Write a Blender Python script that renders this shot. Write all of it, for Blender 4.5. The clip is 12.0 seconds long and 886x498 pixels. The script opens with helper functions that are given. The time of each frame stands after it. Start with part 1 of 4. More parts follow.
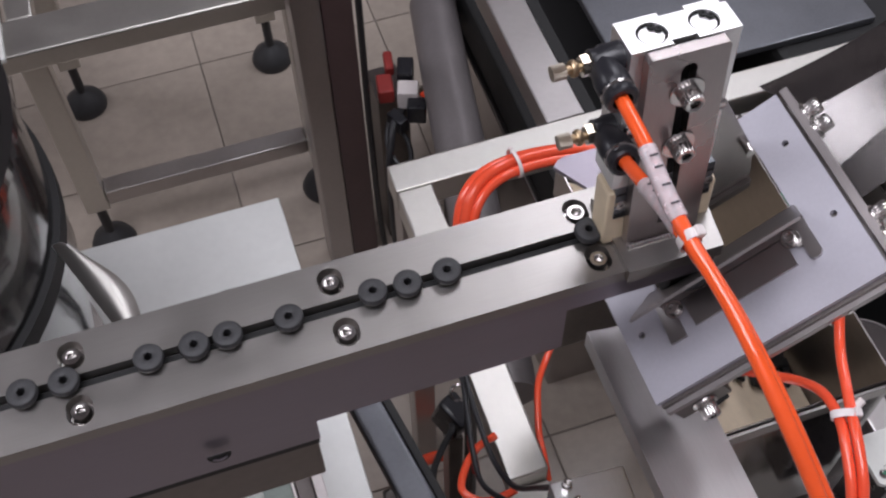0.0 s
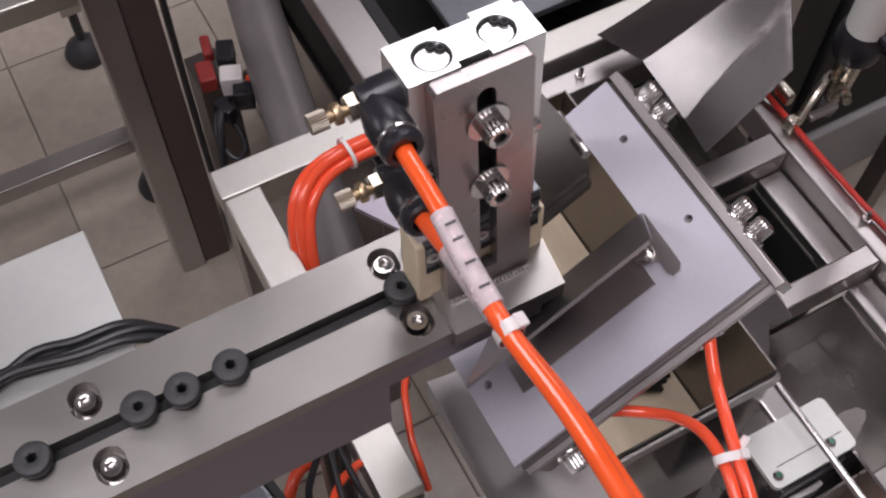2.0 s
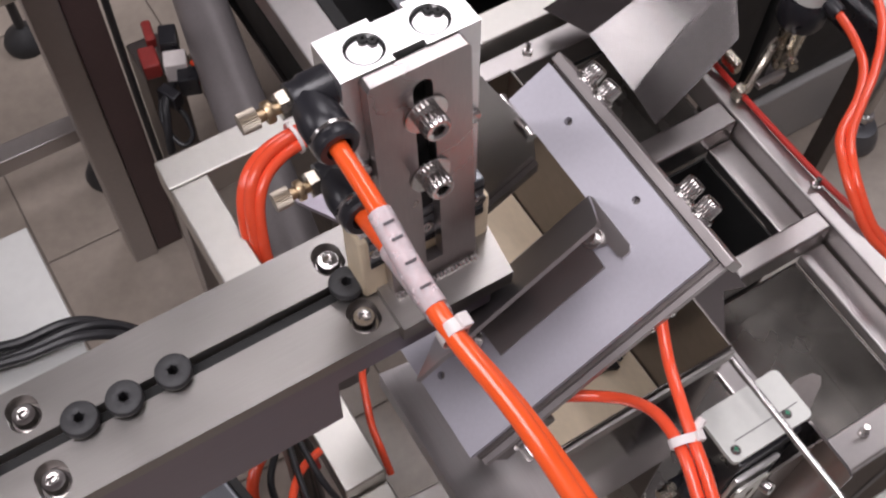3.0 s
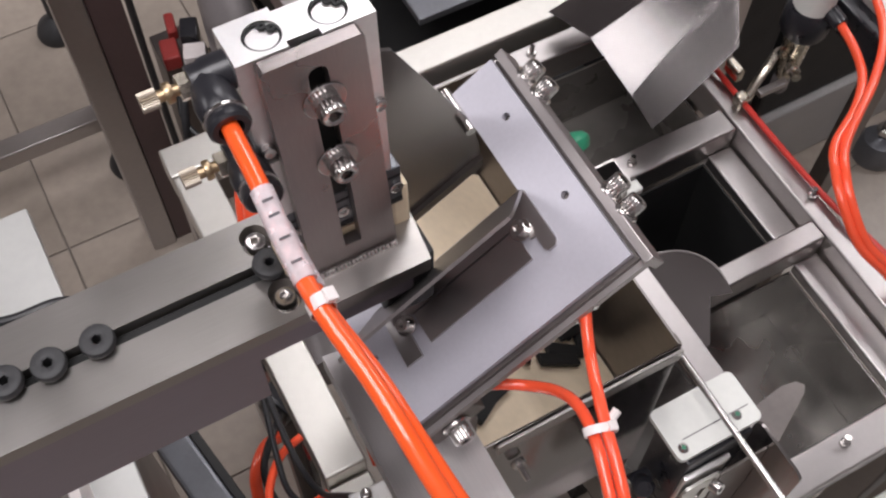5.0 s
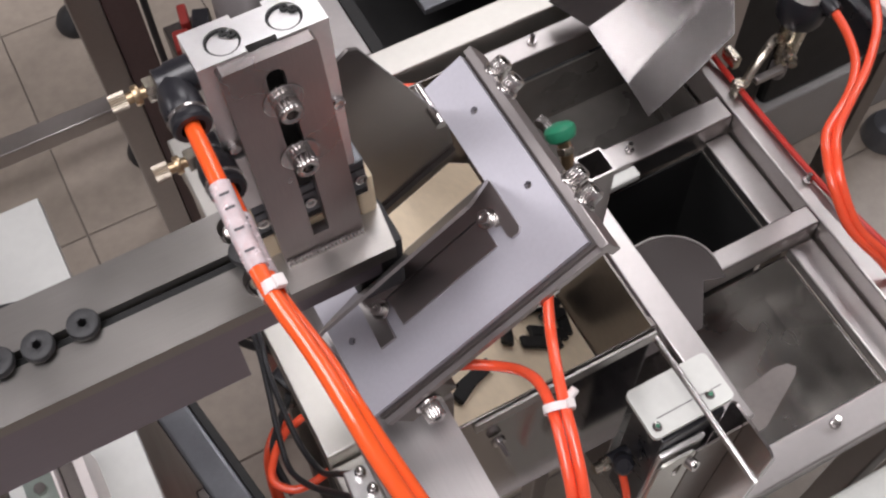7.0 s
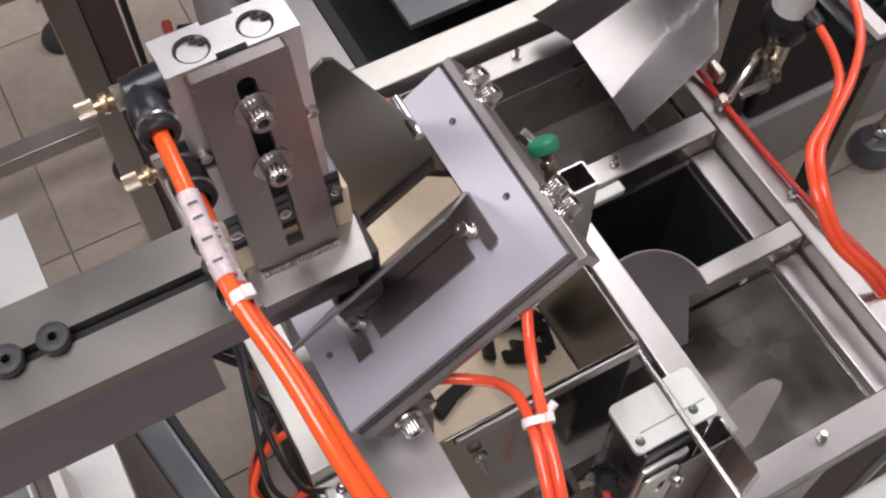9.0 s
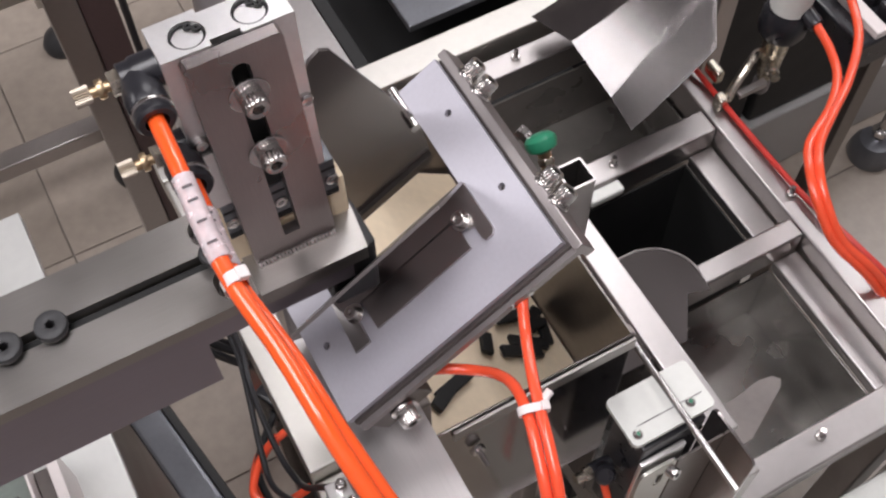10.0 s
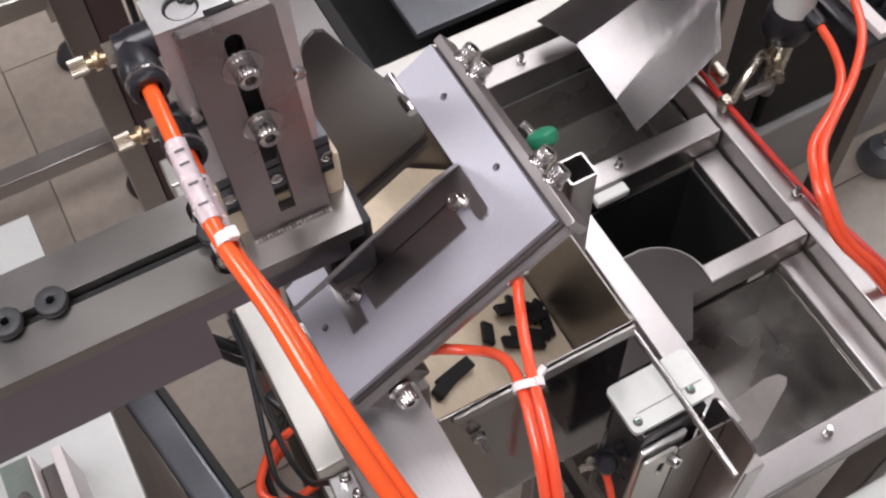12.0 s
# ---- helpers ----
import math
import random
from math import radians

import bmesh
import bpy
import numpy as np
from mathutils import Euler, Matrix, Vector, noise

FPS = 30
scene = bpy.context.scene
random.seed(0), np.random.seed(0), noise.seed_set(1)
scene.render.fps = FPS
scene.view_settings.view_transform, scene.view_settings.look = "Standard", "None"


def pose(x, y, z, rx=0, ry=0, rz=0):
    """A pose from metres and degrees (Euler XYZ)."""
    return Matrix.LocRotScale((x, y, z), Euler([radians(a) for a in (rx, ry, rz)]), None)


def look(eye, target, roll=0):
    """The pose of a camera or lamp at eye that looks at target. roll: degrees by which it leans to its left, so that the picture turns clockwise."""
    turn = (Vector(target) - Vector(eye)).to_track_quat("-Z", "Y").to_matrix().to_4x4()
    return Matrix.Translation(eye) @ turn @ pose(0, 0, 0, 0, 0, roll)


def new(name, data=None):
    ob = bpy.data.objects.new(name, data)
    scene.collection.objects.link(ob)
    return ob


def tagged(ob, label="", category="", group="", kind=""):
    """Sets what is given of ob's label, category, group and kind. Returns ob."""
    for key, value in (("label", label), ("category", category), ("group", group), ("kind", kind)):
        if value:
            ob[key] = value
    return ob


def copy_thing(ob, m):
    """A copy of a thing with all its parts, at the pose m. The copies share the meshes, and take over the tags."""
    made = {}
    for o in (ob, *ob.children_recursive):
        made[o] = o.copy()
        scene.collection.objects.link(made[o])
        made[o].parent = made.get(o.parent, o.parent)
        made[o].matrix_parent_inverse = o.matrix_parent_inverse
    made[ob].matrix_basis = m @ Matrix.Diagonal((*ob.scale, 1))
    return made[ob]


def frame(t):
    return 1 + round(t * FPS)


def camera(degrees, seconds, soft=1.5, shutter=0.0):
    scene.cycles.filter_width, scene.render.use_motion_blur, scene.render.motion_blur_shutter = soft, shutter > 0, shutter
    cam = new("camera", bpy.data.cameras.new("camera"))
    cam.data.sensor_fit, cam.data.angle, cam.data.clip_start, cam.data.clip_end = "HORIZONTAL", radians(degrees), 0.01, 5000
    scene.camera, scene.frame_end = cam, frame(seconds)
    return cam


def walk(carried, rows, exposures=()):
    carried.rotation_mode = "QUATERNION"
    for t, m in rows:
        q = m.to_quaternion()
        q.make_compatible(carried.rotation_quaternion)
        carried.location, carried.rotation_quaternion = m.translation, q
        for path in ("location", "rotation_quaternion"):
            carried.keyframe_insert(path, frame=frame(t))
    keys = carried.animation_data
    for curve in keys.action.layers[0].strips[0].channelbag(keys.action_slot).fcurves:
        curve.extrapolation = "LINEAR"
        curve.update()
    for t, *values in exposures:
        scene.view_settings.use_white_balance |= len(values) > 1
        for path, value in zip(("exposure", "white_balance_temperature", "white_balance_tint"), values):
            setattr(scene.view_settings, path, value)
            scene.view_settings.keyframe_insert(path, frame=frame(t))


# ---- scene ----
cam = camera(43.1, 12.0, soft=2.3)
PATH = [
    (0, (-0.122, -0.207, 1.046), (0.212, 0.845, -0.622), -1.1),
    (0.5, (-0.106, -0.193, 1.031), (0.241, 0.832, -0.652), -3.2),
    (1, (-0.092, -0.174, 1.016), (0.304, 0.809, -0.68), -2.8),
    (1.5, (-0.078, -0.161, 1.006), (0.38, 0.78, -0.699), -0.8),
    (2, (-0.069, -0.149, 0.999), (0.434, 0.747, -0.717), 1.0),
    (2.5, (-0.066, -0.145, 0.996), (0.471, 0.712, -0.73), 2.2),
    (2.7, (-0.064, -0.144, 0.996), (0.483, 0.697, -0.735), 2.6),
    (4.3, (-0.054, -0.147, 0.994), (0.479, 0.663, -0.755), 1.3),
    (4.5, (-0.051, -0.153, 0.997), (0.474, 0.667, -0.75), 1.1),
    (5, (-0.035, -0.171, 1.004), (0.452, 0.694, -0.733), 0.9),
    (5.5, (-0.026, -0.188, 1.015), (0.424, 0.707, -0.716), -0.6),
    (6, (-0.024, -0.192, 1.017), (0.395, 0.699, -0.724), -2.1),
    (6.5, (-0.025, -0.19, 1.023), (0.389, 0.685, -0.728), -2.4),
    (7, (-0.022, -0.189, 1.023), (0.413, 0.677, -0.727), -1.7),
    (7.5, (-0.02, -0.188, 1.023), (0.431, 0.679, -0.721), -1.0),
    (9.5, (-0.018, -0.193, 1.017), (0.448, 0.693, -0.715), -0.9),
    (10, (-0.019, -0.197, 1.017), (0.446, 0.695, -0.711), -1.2),
    (10.5, (-0.019, -0.201, 1.018), (0.447, 0.693, -0.709), -1.5),
    (11, (-0.018, -0.204, 1.016), (0.447, 0.694, -0.71), -1.4),
    (11.5, (-0.02, -0.206, 1.014), (0.441, 0.703, -0.707), -1.7),
    (12, (-0.02, -0.213, 1.014), (0.436, 0.717, -0.696), -2.7),
]
walk(cam, [(t, look(eye, target, roll)) for t, eye, target, roll in PATH], [(0.0, -0.53, 6100, 11), (2.5, -0.45, 6400, 13), (5.5, -0.20, 6450, 9), (6.5, -0.26, 6450, 9), (7.5, -0.18, 6450, 9), (9.5, -0.13, 6450, 9), (12.0, -0.07, 6350, 9)])

# ---- world, room light and exposure ----
TRACK, DECK, FLOOR = 0.70, 0.262, -0.32
world = bpy.data.worlds.new("world")
scene.world = world
world.use_nodes = True
world.node_tree.nodes["Background"].inputs[0].default_value = (0.9, 0.92, 1.0, 1)
world.node_tree.nodes["Background"].inputs[1].default_value = 0.05


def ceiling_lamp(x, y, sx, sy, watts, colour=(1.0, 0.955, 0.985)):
    data = bpy.data.lights.new("unseen_lamp", "AREA")
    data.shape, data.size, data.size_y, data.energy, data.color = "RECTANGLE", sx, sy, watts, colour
    lamp = new("unseen_lamp", data)
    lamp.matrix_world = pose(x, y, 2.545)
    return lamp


# Unseen lamps: spots fitted to reflections, the west one added as fill.
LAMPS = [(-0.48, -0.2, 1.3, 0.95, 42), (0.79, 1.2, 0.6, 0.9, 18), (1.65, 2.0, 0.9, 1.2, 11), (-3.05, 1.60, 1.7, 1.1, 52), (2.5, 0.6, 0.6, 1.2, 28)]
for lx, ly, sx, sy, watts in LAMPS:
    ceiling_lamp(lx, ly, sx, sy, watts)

# ---- materials ----


def material(name, colour, rough=0.5, metal=0.0, vary=0.12, scale=40.0, stretch=(1, 1, 1), bump=0.0, bump_scale=300.0, rough_vary=0.04, coat=0.0, per_object=0.0, transmission=0.0):
    m = bpy.data.materials.new(name)
    m.use_nodes = True
    nt = m.node_tree
    b = nt.nodes["Principled BSDF"]
    b.inputs["Metallic"].default_value = metal
    b.inputs["Coat Weight"].default_value = coat
    b.inputs["Transmission Weight"].default_value = transmission
    tc = nt.nodes.new("ShaderNodeTexCoord")
    mp = nt.nodes.new("ShaderNodeMapping")
    mp.inputs["Scale"].default_value = stretch
    nt.links.new(tc.outputs["Object"], mp.inputs["Vector"])
    big = nt.nodes.new("ShaderNodeTexNoise")
    big.inputs["Scale"].default_value, big.inputs["Detail"].default_value = scale, 4
    fine = nt.nodes.new("ShaderNodeTexNoise")
    fine.inputs["Scale"].default_value, fine.inputs["Detail"].default_value = bump_scale, 6
    nt.links.new(tc.outputs["Object"], big.inputs["Vector"])
    nt.links.new(mp.outputs["Vector"], fine.inputs["Vector"])
    mix = nt.nodes.new("ShaderNodeMath")
    mix.operation = "MULTIPLY_ADD"
    nt.links.new(fine.outputs["Fac"], mix.inputs[0])
    mix.inputs[1].default_value = 0.6
    nt.links.new(big.outputs["Fac"], mix.inputs[2])
    ramp = nt.nodes.new("ShaderNodeMapRange")
    ramp.inputs["From Min"].default_value, ramp.inputs["From Max"].default_value = 0.45, 1.15
    ramp.inputs["To Min"].default_value, ramp.inputs["To Max"].default_value = 1 - vary, 1 + vary
    nt.links.new(mix.outputs[0], ramp.inputs["Value"])
    value = ramp.outputs[0]
    if per_object:
        info = nt.nodes.new("ShaderNodeObjectInfo")
        own = nt.nodes.new("ShaderNodeMapRange")
        own.inputs["To Min"].default_value, own.inputs["To Max"].default_value = 1 - per_object, 1 + per_object
        nt.links.new(info.outputs["Random"], own.inputs["Value"])
        mul = nt.nodes.new("ShaderNodeMath")
        mul.operation = "MULTIPLY"
        nt.links.new(value, mul.inputs[0])
        nt.links.new(own.outputs[0], mul.inputs[1])
        value = mul.outputs[0]
    col = nt.nodes.new("ShaderNodeVectorMath")
    col.operation = "SCALE"
    col.inputs[0].default_value = colour
    nt.links.new(value, col.inputs["Scale"])
    nt.links.new(col.outputs[0], b.inputs["Base Color"])
    rr = nt.nodes.new("ShaderNodeMapRange")
    rr.inputs["From Min"].default_value, rr.inputs["From Max"].default_value = 0.3, 0.7
    rr.inputs["To Min"].default_value, rr.inputs["To Max"].default_value = max(0.02, rough - rough_vary), min(1, rough + rough_vary)
    nt.links.new(big.outputs["Fac"], rr.inputs["Value"])
    nt.links.new(rr.outputs[0], b.inputs["Roughness"])
    if bump:
        bp = nt.nodes.new("ShaderNodeBump")
        bp.inputs["Strength"].default_value, bp.inputs["Distance"].default_value = bump, 0.0004
        nt.links.new(fine.outputs["Fac"], bp.inputs["Height"])
        nt.links.new(bp.outputs[0], b.inputs["Normal"])
    return m


STEEL_X = material("brushed_steel_along_x", (0.345, 0.328, 0.311), 0.33, 1, 0.09, 30, (0.12, 6, 6), 0.15, 500)
# Darker copy of the track steel; the sides' dark reflections are in its colour.
STEEL_SIDE = material("darker_steel_along_x", (0.32, 0.292, 0.332), 0.42, 0.9, 0.08, 30, (0.12, 6, 6), 0.12, 500)
STEEL_Z = material("brushed_steel_upright", (0.40, 0.36, 0.35), 0.30, 1, 0.10, 35, (6, 6, 0.15), 0.12, 500)
STEEL_Y = material("brushed_steel_along_y", (0.38, 0.35, 0.345), 0.45, 1, 0.10, 30, (6, 0.12, 6), 0.12, 400)
SHEET = material("stainless_sheet", (0.37, 0.345, 0.335), 0.24, 1, 0.05, 12, (1, 1, 1), 0.05, 250, 0.03)
FRAME = material("stainless_frame", (0.46, 0.435, 0.425), 0.34, 1, 0.07, 14, (1, 1, 1), 0.08, 160)
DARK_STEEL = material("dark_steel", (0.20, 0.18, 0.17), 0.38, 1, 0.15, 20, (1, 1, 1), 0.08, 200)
ALU = material("machined_aluminium", (0.88, 0.87, 0.865), 0.36, 1, 0.06, 60, (1, 1, 1), 0.06, 500)
ANODISED = material("satin_anodised_aluminium", (0.55, 0.538, 0.595), 0.42, 0.35, 0.07, 25, (1, 1, 1), 0.05, 700)
CHROME = material("bright_zinc_steel", (0.56, 0.54, 0.525), 0.20, 1, 0.08, 200)
BRASS = material("brass", (0.50, 0.38, 0.24), 0.36, 1, 0.10, 200)
NICKEL = material("nickel_plated_brass", (0.62, 0.57, 0.48), 0.25, 1, 0.10, 200)
RUBBER = material("black_rubber", (0.032, 0.032, 0.034), 0.55, 0, 0.25, 120, bump=0.2, bump_scale=900)
PLASTIC = material("black_plastic", (0.018, 0.018, 0.022), 0.30, 0, 0.2, 120)
BLACK = material("matte_black", (0.012, 0.012, 0.012), 0.65, 0, 0.3, 30)
JAW = material("blued_steel", (0.15, 0.157, 0.170), 0.32, 0.6, 0.2, 80)
HOSE = material("orange_polyurethane", (0.95, 0.115, 0.022), 0.16, 0, 0.06, 60, coat=0.3)
HOSE_RED = material("red_orange_polyurethane", (0.92, 0.10, 0.04), 0.18, 0, 0.06, 60, coat=0.3)
CABLE = material("black_cable_jacket", (0.02, 0.02, 0.022), 0.4, 0, 0.2, 100)
RED_WIRE = material("red_wire", (0.55, 0.03, 0.02), 0.4, 0, 0.1, 100)
RED_DULL = material("dull_red_plastic", (0.33, 0.035, 0.03), 0.5, 0, 0.2, 90)
NYLON = material("white_nylon", (0.78, 0.72, 0.70), 0.4, 0, 0.05, 100)
SLEEVE = material("clear_marker_sleeve", (0.86, 0.83, 0.86), 0.25, 0, 0.16, 300, transmission=0.40)
INK = material("marker_ink", (0.10, 0.09, 0.10), 0.5, 0, 0.1, 300)
BEIGE = material("beige_acetal", (0.80, 0.67, 0.47), 0.42, 0, 0.07, 120)
LINING = material("tan_lining", (0.86, 0.72, 0.53), 0.5, 0, 0.1, 25, bump=0.1, bump_scale=200)
GREEN = material("green_handle", (0.03, 0.24, 0.13), 0.35, 0, 0.1, 80)
WHITE = material("white_painted_steel", (0.72, 0.73, 0.69), 0.4, 0, 0.06, 20)
TILE = material("beige_floor_tile", (0.39, 0.335, 0.282), 0.32, 0, 0.20, 7, bump=0.05, bump_scale=60, per_object=0.07)
GROUT = material("grey_grout", (0.25, 0.22, 0.195), 0.9, 0, 0.15, 80)
PLASTER = material("painted_plaster", (0.33, 0.31, 0.32), 0.8, 0, 0.06, 2, bump=0.1, bump_scale=60)
BLACK_GLOSS = material("polished_black_enamel", (0.015, 0.014, 0.014), 0.16, 0, 0.2, 20, coat=0.5)
SLATE = material("slate_grey_steel", (0.16, 0.165, 0.18), 0.32, 0.6, 0.15, 25)
GREY_PAINT = material("grey_machine_paint", (0.42, 0.415, 0.405), 0.45, 0, 0.1, 15, bump=0.05, bump_scale=300)
BRIGHT = material("bright_satin_stainless", (0.62, 0.602, 0.56), 0.42, 1, 0.06, 14, (1, 1, 1), 0.08, 160)
# Colour blotches hold both stains and blurred reflections of the tray.
TRAY = material("tray_stains_and_reflections", (0.25, 0.24, 0.228), 0.24, 1, 0.42, 13, (1, 1, 1), 0.10, 22, 0.10)
CARRIER = material("brushed_carrier_sheet", (0.52, 0.50, 0.495), 0.42, 1, 0.10, 22, (6, 0.2, 6), 0.12, 300)
MIRROR_SHEET = material("polished_dark_sheet", (0.27, 0.25, 0.24), 0.13, 1, 0.10, 18, (1, 1, 1), 0.04, 200, 0.05)
PALE_STEEL = material("pale_satin_steel", (0.70, 0.705, 0.68), 0.45, 0.55, 0.06, 14, (1, 1, 1), 0.06, 160)
# The trough's blotches mix stains with smoky reflections in one colour.
TROUGH = material("trough_stains_and_reflections", (0.21, 0.197, 0.18), 0.30, 0.4, 0.50, 13, (1, 1, 1), 0.10, 22, 0.10)
DUCT = material("polished_duct_sheet", (0.29, 0.273, 0.268), 0.24, 1, 0.06, 14, (1, 1, 1), 0.04, 120, 0.03)
BROWN = material("dark_brown", (0.10, 0.062, 0.060), 0.45, 0, 0.2, 20)
HAZE = material("grey_green_sheet", (0.28, 0.32, 0.29), 0.35, 0.7, 0.15, 40)
KNOB = material("worn_brass_knob", (0.46, 0.41, 0.34), 0.42, 1, 0.12, 200)
PVC = material("grey_pipe", (0.23, 0.21, 0.21), 0.4, 0.3, 0.1, 30)

# ---- mesh helpers ----


def join(*parts):
    out = bmesh.new()
    for b in parts:
        me = bpy.data.meshes.new("scratch")
        b.to_mesh(me)
        b.free()
        out.from_mesh(me)
        bpy.data.meshes.remove(me)
    return out


def moved(bm, m):
    bm.transform(m)
    return bm


def box(x0, x1, y0, y1, z0, z1, bevel=0.0006, segments=2):
    bm = bmesh.new()
    bmesh.ops.create_cube(bm, size=1.0)
    bm.transform(Matrix.Translation(((x0 + x1) / 2, (y0 + y1) / 2, (z0 + z1) / 2)) @ Matrix.Diagonal((x1 - x0, y1 - y0, z1 - z0, 1)))
    if bevel:
        bmesh.ops.bevel(bm, geom=bm.edges[:], offset=bevel, segments=segments, profile=0.5, affect="EDGES")
        flat = bm.faces.layers.int.new("flat")
        for f in bm.faces:
            f[flat] = int(max(abs(c) for c in f.normal) > 0.9999)
    return bm


def rounded(x0, x1, y0, y1, r, n=5):
    """The outline of a rectangle with round corners."""
    pts = []
    for cx, cy, a0 in ((x1 - r, y1 - r, 0), (x0 + r, y1 - r, 90), (x0 + r, y0 + r, 180), (x1 - r, y0 + r, 270)):
        for i in range(n + 1):
            a = radians(a0 + 90 * i / n)
            pts.append((cx + r * math.cos(a), cy + r * math.sin(a)))
    return pts


def ring(cx, cy, r, n=20, stretch=0.0):
    """A round hole, or a slot that is longer along y."""
    return [(cx + r * math.cos(2 * math.pi * i / n), cy + r * math.sin(2 * math.pi * i / n) + math.copysign(stretch, math.sin(2 * math.pi * i / n + 1e-6))) for i in range(n)]


def plate(outline, holes=(), thick=0.003, m=Matrix.Identity(4)):
    """A flat plate with holes: its upper face lies at z = 0 of m, and it goes down by thick."""
    bm = bmesh.new()
    edges = []
    for loop in (outline, *holes):
        vs = [bm.verts.new((x, y, 0)) for x, y in loop]
        edges += [bm.edges.new((vs[i], vs[(i + 1) % len(vs)])) for i in range(len(vs))]
    bmesh.ops.triangle_fill(bm, use_beauty=True, use_dissolve=False, edges=edges)
    bmesh.ops.recalc_face_normals(bm, faces=bm.faces[:])
    if bm.faces and sum(f.normal.z for f in bm.faces) > 0:
        bmesh.ops.reverse_faces(bm, faces=bm.faces[:])
    made = bmesh.ops.extrude_face_region(bm, geom=bm.faces[:])
    tops = {v for v in made["geom"] if isinstance(v, bmesh.types.BMVert)}
    for v in bm.verts:
        if v not in tops:
            v.co.z -= thick
    bmesh.ops.recalc_face_normals(bm, faces=bm.faces[:])
    bm.transform(m)
    return bm


def lathe(profile, m=Matrix.Identity(4), n=24):
    """Turns (radius, height), with "hex" or "knurl" as a third entry, round the z axis of m."""
    bm = bmesh.new()
    loops = []
    for p in profile:
        loop = []
        for i in range(n):
            a = 2 * math.pi * i / n
            r = p[0]
            if p[2:] == ("knurl",):
                r *= 0.93 + 0.07 * (i % 2)
            elif len(p) > 2:
                r *= math.cos(math.pi / 6) / math.cos((a % (math.pi / 3)) - math.pi / 6)
            loop.append(bm.verts.new((r * math.cos(a), r * math.sin(a), p[1])))
        loops.append(loop)
    for a, b in zip(loops, loops[1:]):
        for i in range(n):
            bm.faces.new((a[i], a[(i + 1) % n], b[(i + 1) % n], b[i]))
    if profile[0] != profile[-1]:
        for loop in (loops[0], loops[-1]):
            bm.faces.new(loop)
    bmesh.ops.recalc_face_normals(bm, faces=bm.faces[:])
    bm.transform(m)
    return bm


def smooth_line(points, step=6):
    p = [Vector(q) for q in points]
    p = [p[0] * 2 - p[1], *p, p[-1] * 2 - p[-2]]
    out = []
    for i in range(1, len(p) - 2):
        a, b, c, d = p[i - 1:i + 3]
        for k in range(step):
            t = k / step
            out.append(0.5 * (2 * b + (c - a) * t + (2 * a - 5 * b + 4 * c - d) * t * t + (3 * b - a - 3 * c + d) * t ** 3))
    return out + [p[-2]]


def sweep(points, r, n=12, step=6):
    """A round bar, hose or cable along a smooth line."""
    line = smooth_line(points, step) if len(points) > 2 else [Vector(q) for q in points]
    bm = bmesh.new()
    loops, side = [], Vector((0.31, 0.17, 0.93))
    for i, q in enumerate(line):
        way = (line[min(i + 1, len(line) - 1)] - line[max(i - 1, 0)]).normalized()
        side = (side - way * side.dot(way)).normalized()
        up = way.cross(side)
        loops.append([bm.verts.new(q + side * (r * math.cos(2 * math.pi * k / n)) + up * (r * math.sin(2 * math.pi * k / n))) for k in range(n)])
    for a, b in zip(loops, loops[1:]):
        for k in range(n):
            bm.faces.new((a[k], a[(k + 1) % n], b[(k + 1) % n], b[k]))
    bm.faces.new(loops[0]), bm.faces.new(loops[-1])
    bmesh.ops.recalc_face_normals(bm, faces=bm.faces[:])
    return bm


def along(p, way, spin=0.0):
    """A pose at p whose z axis points along way."""
    return Matrix.Translation(p) @ Vector(way).to_track_quat("Z", "Y").to_matrix().to_4x4() @ pose(0, 0, 0, 0, 0, spin)


def part(name, bm, mat, parent=None, label=""):
    me = bpy.data.meshes.new(name)
    bm.to_mesh(me)
    bm.free()
    me.shade_smooth()
    me.set_sharp_from_angle(angle=radians(35))
    flat = me.attributes.get("flat")
    if flat:
        for p, v in zip(me.polygons, flat.data):
            if v.value:
                p.use_smooth = False
    me.materials.append(mat)
    ob = new(name, me)
    if parent:
        ob.parent = parent
        ob.matrix_parent_inverse = parent_world(parent).inverted()
    if label:
        ob["label"] = label
    return ob


def parent_world(ob):
    m = ob.matrix_basis.copy()
    while ob.parent:
        m = ob.parent.matrix_basis @ ob.matrix_parent_inverse @ m
        ob = ob.parent
    return m


def thing(name, base, label, category, group=""):
    ob = new(name)
    ob.empty_display_size = 0.02
    ob.location = base
    return tagged(ob, label, category, group)


def whole(name, bm, mat, label, category, group="", kind=""):
    return tagged(part(name, bm, mat), label, category, group, kind)


def cap_screw(r, h, m):
    """A socket-head cap screw, its head's foot at m."""
    return lathe([(r, 0), (r, h * 0.88), (r * 0.9, h), (r * 0.56, h), (r * 0.5, h * 0.97, "hex"), (r * 0.5, h * 0.45, "hex"), (r * 0.02, h * 0.40)], m)


def knurled_screw(r, h, m):
    """A socket-head cap screw with a knurled rim."""
    return lathe([(r * 0.94, 0), (r, 0.0003, "knurl"), (r, h * 0.86, "knurl"), (r * 0.88, h), (r * 0.58, h), (r * 0.52, h * 0.97, "hex"), (r * 0.52, h * 0.45, "hex"), (r * 0.02, h * 0.40)], m, 48)


def washer(r, hole, h, m):
    return lathe([(hole, 0), (r, 0), (r, h * 0.8), (r * 0.97, h), (hole, h), (hole, 0)], m)


def hex_head(r, h, m):
    return lathe([(r, 0, "hex"), (r, h * 0.85, "hex"), (r * 0.86, h), (r * 0.02, h)], m)


